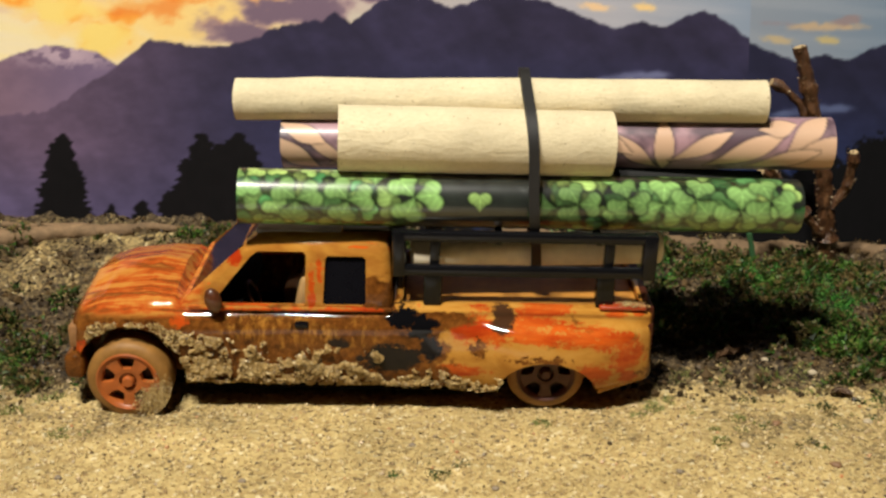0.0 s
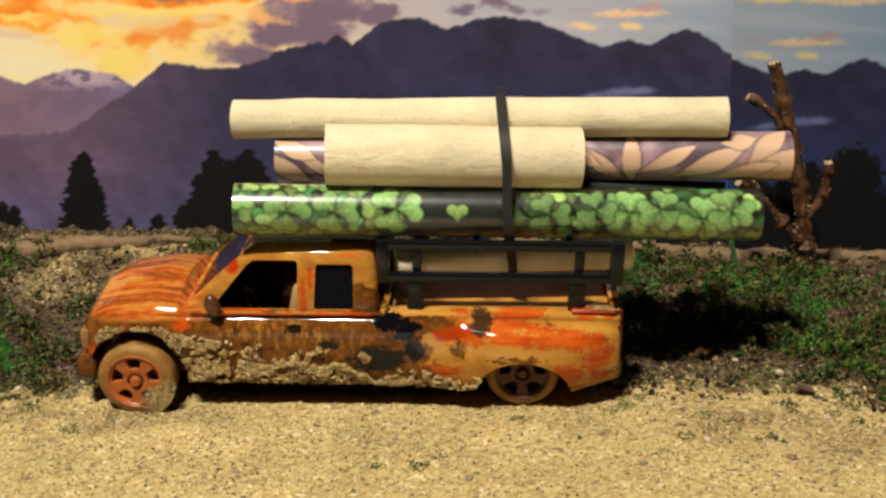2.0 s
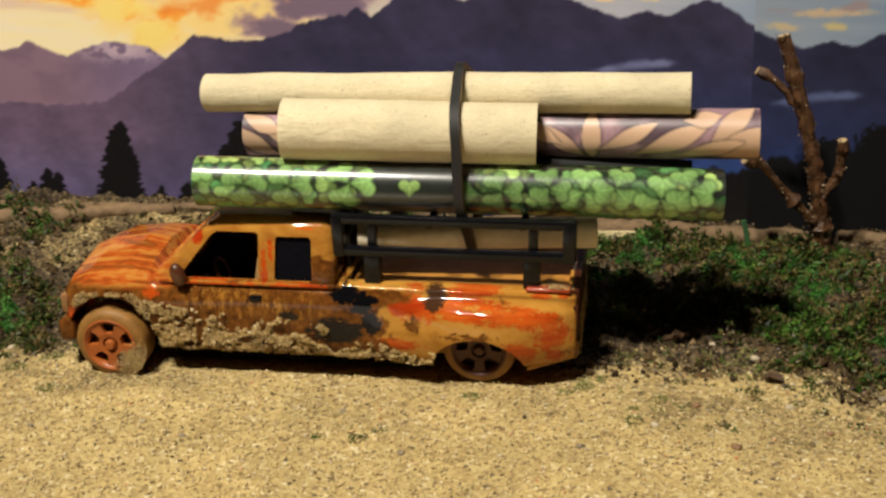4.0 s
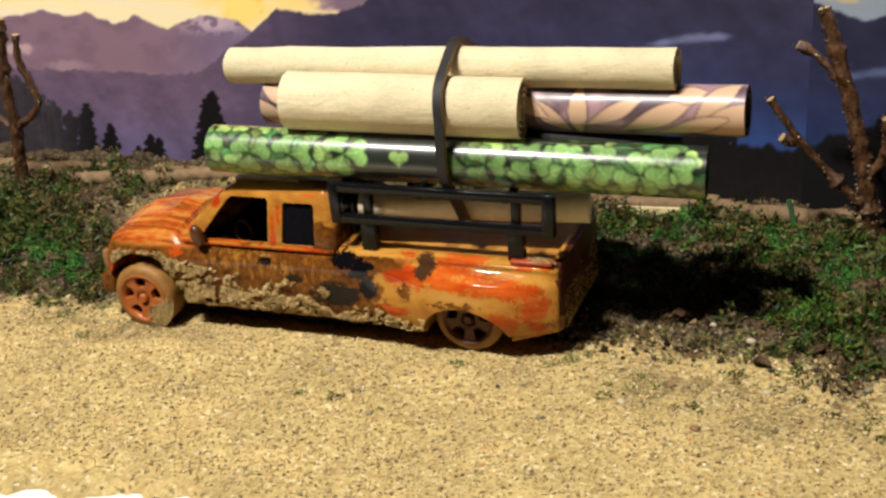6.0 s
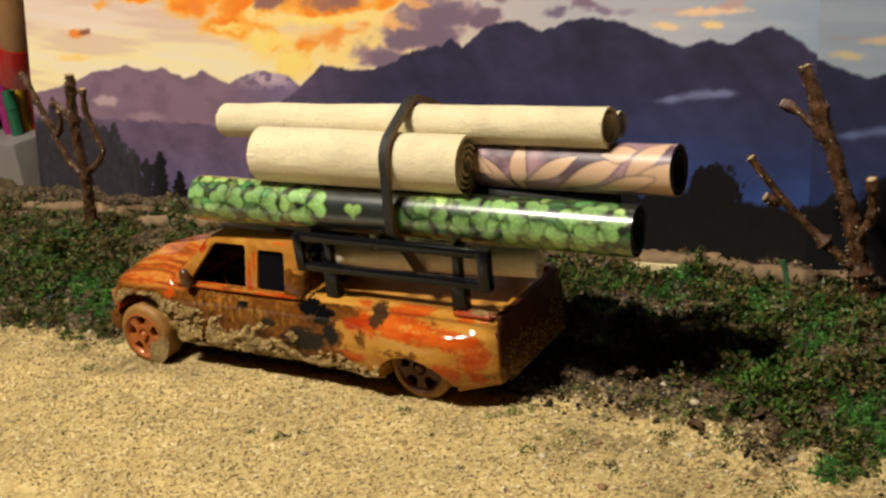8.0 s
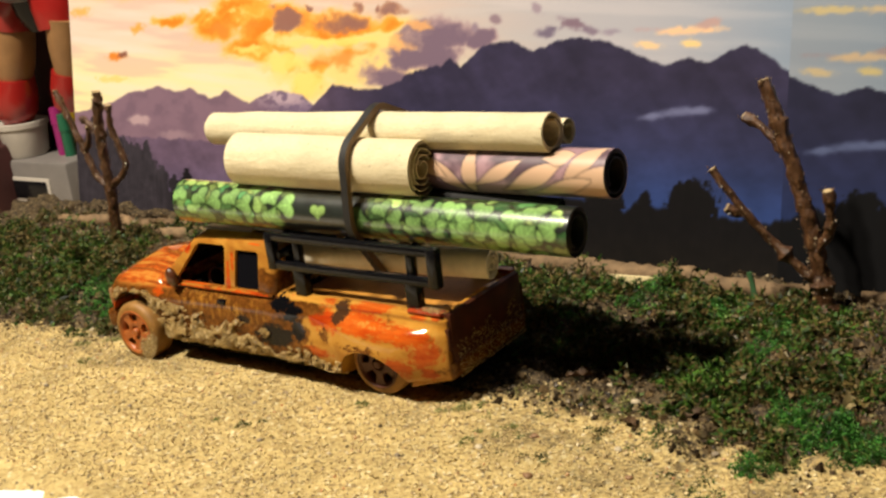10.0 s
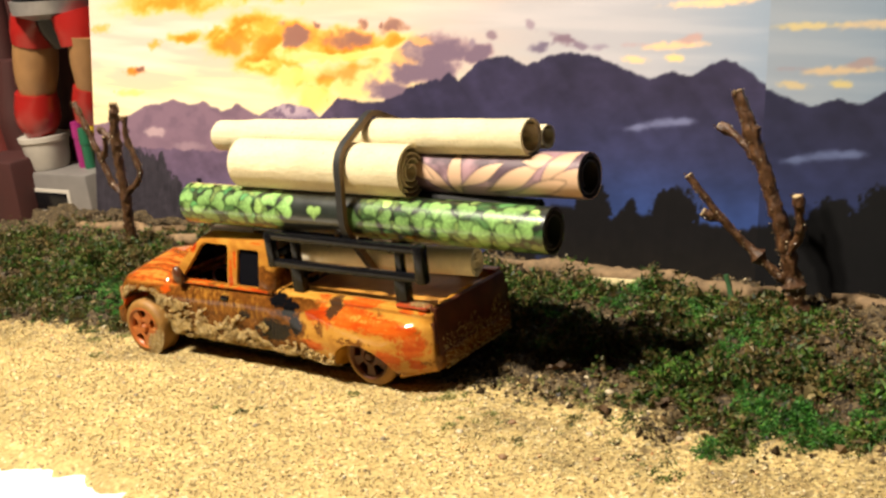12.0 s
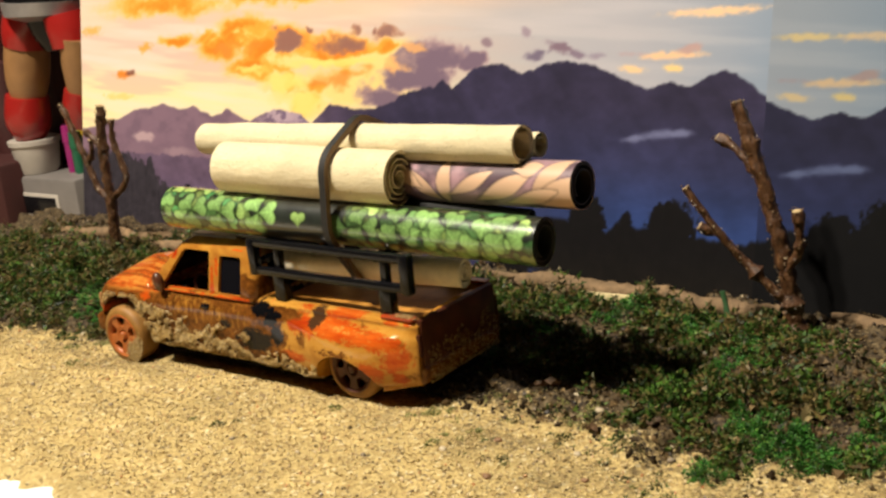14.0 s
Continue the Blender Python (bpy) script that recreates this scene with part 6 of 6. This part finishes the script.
def tuft(name, x, y, n, spread_mm, height, mat, label, seed):
    g = np.random.default_rng(seed)
    m = max(5, int(n * 0.16))
    a, r = g.uniform(0, 6.28, m), spread_mm * np.sqrt(g.uniform(0, 1, m))
    r = r * (0.55 + 0.9 * fbm(np.cos(a) * 1.5 + x, np.sin(a) * 1.5 + y, seed))
    rad = g.uniform(0.3, 1, m) * min(1.4, 0.35 * spread_mm)
    P, lean = cushions(x + r * np.cos(a), y + r * np.sin(a), rad, rad * g.uniform(0.5, 1.3, m) * min(1.6, height / 2), 40, g)
    put(name, sprigs(name, P, g.uniform(0.07, 0.20, len(P)), lean, mat, g), None, label, category="moss")


M_FRESH = moss_material("fresh_moss", [(0.0, (0.010, 0.030, 0.005)), (0.5, (0.034, 0.135, 0.018)), (0.85, (0.070, 0.27, 0.035)), (1.0, (0.20, 0.34, 0.06))], (0.06, 0.07, 0.015), 0.62)
M_YELLOW_MOSS = grains("yellow_moss", [(0.0, (0.06, 0.07, 0.015)), (0.5, (0.16, 0.17, 0.04)), (1.0, (0.3, 0.3, 0.1))], 0.6)
M_OLIVE = moss_material("olive_moss", [(0.0, (0.02, 0.035, 0.006)), (0.5, (0.06, 0.10, 0.015)), (0.85, (0.11, 0.17, 0.03)), (1.0, (0.28, 0.28, 0.08))], (0.12, 0.10, 0.03), 0.56)
tuft("weed_clump", 14.2, 132.8, 120, 1.2, 1.6, M_YELLOW_MOSS, "tiny yellow-green weed beside the rear wheel", 1)
for i, (x, y, n, s, h) in enumerate(((84, 147, 900, 6, 4), (77, 152, 500, 5, 3.5), (62, 180, 500, 5, 4), (52, 178, 350, 4, 4), (-98, 166, 900, 9, 3.5), (-80, 158, 700, 8, 3), (-66, 148, 350, 5, 2.5), (75, 136, 250, 3, 2.5), (-112, 176, 600, 8, 3.5), (33, 172, 350, 6, 3.5), (66, 170, 350, 5, 3.5), (92, 152, 420, 6, 3.5), (36, 186, 450, 6, 3.5), (24, 184, 300, 5, 3.0))):
    tuft("moss_tuft", x, y, n, s, h, M_FRESH, "bright green moss tuft on the bank", 30 + i)
for i, (x, y, n, s, h) in enumerate(((-92, 148, 500, 8, 2.4), (-76, 143, 350, 6, 2), (-104, 156, 500, 9, 3), (-60, 141, 200, 5, 1.6), (78, 141, 160, 4, 2), (90, 146, 160, 4, 2))):
    tuft("moss_tuft", x, y, n, s, h, M_OLIVE, "yellowish green moss tuft at the sand edge", 80 + i)
for i, (x, y, n, s) in enumerate(((46, 128, 90, 4), (-55, 139, 120, 5), (70, 131, 160, 4), (31, 137, 120, 4), (0, 121, 40, 4), (-48, 128, 60, 4), (55, 137, 120, 4), (38, 146, 160, 4), (45, 143, 140, 4), (52, 147, 160, 4), (62, 138, 160, 4), (40, 132, 90, 4))):
    tuft("moss_fleck", x, y, n * 0.5, s * 1.2, 0.3, M_YELLOW_MOSS if i % 2 else M_MOSS, "thin scatter of moss flecks on the sand", 60 + i)
bm = tube(bmesh.new(), dense([(56, 189, gz(56, 189) - 0.5), (55.4, 189.4, gz(56, 189) + 2.4), (54.8, 189.6, gz(56, 189) + 4.8)], 0.6), [0.5] * len(dense([(56, 189, gz(56, 189) - 0.5), (55.4, 189.4, gz(56, 189) + 2.4), (54.8, 189.6, gz(56, 189) + 4.8)], 0.6)), 8, 0.3, 2)
part("sprig", bm, plain("green_sprig", (0.03, 0.09, 0.03), 0.6), None, "short dark green sprig standing in moss", category="sprig")


# ---- toys on the table past the end of the backdrop ----
M_RED = plain("red_plastic", (0.30, 0.012, 0.010), 0.3, 0.2, 0.2, coat=0.3)
M_DARK_RED = plain("dark_red_plastic", (0.035, 0.004, 0.003), 0.7, 0.4, 0.1)
M_MAROON = plain("maroon_cloth", (0.10, 0.010, 0.006), 0.6, 0.6, 0.08)
M_TAN = plain("tan_doll_plastic", (0.27, 0.14, 0.055), 0.4, 0.25, 0.2)
M_WHITE = plain("white_plastic", (0.42, 0.38, 0.33), 0.45, 0.12, 0.3)
M_GREY = plain("grey_plastic", (0.17, 0.155, 0.145), 0.35, 0.2, 0.2)
M_SILVER = plain("silver_plastic", (0.35, 0.33, 0.32), 0.35, 0.2, 0.4, metal=0.5)


def limb(bm, pts, radii, index, n=16):
    k = len(bm.faces)
    P = dense(pts, 3)
    tube(bm, P, list(np.interp(np.linspace(0, 1, len(P)), np.linspace(0, 1, len(radii)), radii)), n)
    bm.faces.ensure_lookup_table()
    for f in bm.faces[k:]:
        f.material_index = index


bm = bmesh.new()
limb(bm, [(-239.5, 253, 12.6), (-238.6, 253, 15), (-237, 253, 21), (-235.4, 253, 29)], [4.6, 7.6, 8.4, 7.4], 0)
limb(bm, [(-235.6, 253.4, 26), (-233.4, 253.6, 36), (-231, 254, 46), (-230.2, 254, 50)], [5.6, 7.6, 8.0, 7.6], 1)
limb(bm, [(-211.5, 256, 18), (-209, 256, 24), (-207, 256, 30)], [5.0, 6.4, 6.0], 0)
limb(bm, [(-207, 256, 28), (-204.6, 256, 38), (-202.4, 256, 48)], [4.8, 6.6, 7.2], 1)
limb(bm, [(-230.6, 254, 46.5), (-229.6, 254, 50), (-228, 254.4, 56)], [8.2, 8.8, 8.2], 0)
limb(bm, [(-205.8, 255.6, 45), (-206, 255.6, 50), (-207, 255.4, 56)], [7.4, 8.2, 8.0], 0)
limb(bm, [(-217.5, 256.5, 44), (-217.5, 256.5, 50), (-217.5, 256.5, 57)], [4.0, 7.5, 9.0], 2)
limb(bm, [(-217.6, 254.4, 54.6), (-217.6, 254.4, 56.6), (-217.4, 254.6, 61)], [7.0, 13.6, 14.2], 3)
limb(bm, [(-217.4, 255, 60), (-217.4, 255, 78), (-217.4, 255, 110)], [13, 15, 17], 2)
part("toy_figure", bm, [M_RED, M_TAN, M_BLACK, M_SILVER], None, "red and tan plastic toy figure standing on a tub", category="toy figure")
part("white_tub", lathe(bmesh.new(), [(-2.3, 0.01), (-2.3, 6.9), (-1.6, 7.3), (8, 8.7), (8.4, 9.3), (10.1, 9.4), (10.3, 8.8), (10.1, 0.01)], (-239.5, 255, 2.5), "z", 40), M_WHITE, None, "white plastic tub under the toy figure", category="tub")
bm = bmesh.new()
for cx, cy, r, top, i in ((-262.5, 262, 6.5, 40, 0), (-274, 258, 8.5, 90, 1), (-266, 264, 5.0, 92, 0), (-285, 262, 9.0, 70, 0)):
    limb(bm, [(cx + 2, cy, -24), (cx, cy, 0), (cx - 1.5, cy, top * 0.5), (cx + 1, cy, top)], [r * 1.25, r, r * 1.15, r * 0.7], i)
part("folded_cloth", bm, [M_DARK_RED, M_MAROON], None, "dark red folded cloth standing against the box", category="cloth")
crate = root("grey_box", label="grey plastic box with a dark window", category="box")
part("body", box(bmesh.new(), -258, -208, 246.5, 272, -23.95, 0.15, 1.2), M_GREY, crate)
part("window", box(bmesh.new(), -246.5, -220, 245.8, 246.9, -13.5, -6.8, 0.3), M_BLACK, crate, "dark window strip")
part("window_rim", box(bmesh.new(), -248, -218.5, 246.0, 246.7, -14.6, -5.6, 0.3), M_WHITE, crate)
part("lower_lip", box(bmesh.new(), -257, -209, 245.6, 247, -21.5, -16.5, 0.3), M_GREY, crate)
for x, y, z in ((-262.5, 243.5, -20.0),):
    bm = bmesh.new()
    bmesh.ops.create_uvsphere(bm, u_segments=20, v_segments=12, radius=3.8)
    bmesh.ops.translate(bm, verts=bm.verts[:], vec=(x, y, z))
    part("glass_marble", bm, M_SILVER, None, "shiny silver ball beside the grey box", category="ball")
red_box = root("red_box", label="tall dark red plastic box on the table", category="box")
part("body", box(bmesh.new(), -330, -236.5, 266, 300, -23.95, 95, 1.5), M_DARK_RED, red_box)
part("base_tray", box(bmesh.new(), -330, -239, 238, 265.9, -23.95, 6, 1.5), M_DARK_RED, red_box)
# added box: its near-black colour supplies the darkness behind the figure's legs
part("dark_box", box(bmesh.new(), -235, -150, 300, 330, -23.95, 110, 1.5), plain("background_black", (0.02, 0.012, 0.010), 0.6, 0.3, 0.1), None, "tall black box added as dark background behind the toys", category="box")
for x, y, c, h in ((-222.5, 258, (0.25, 0.015, 0.12), 17), (-217.5, 257, (0.015, 0.10, 0.05), 15), (-219.0, 262, (0.50, 0.33, 0.015), 24), (-213.5, 263, (0.35, 0.02, 0.02), 33)):
    part("marker_pen", tube(bmesh.new(), [(x, y, 0.14), (x, y, h - 6), (x, y, h - 5.9), (x, y, h)], [2.1, 2.1, 2.4, 2.2], 14), plain("pen_plastic", c, 0.35), None, "coloured plastic pen standing beside the tub", category="pen")
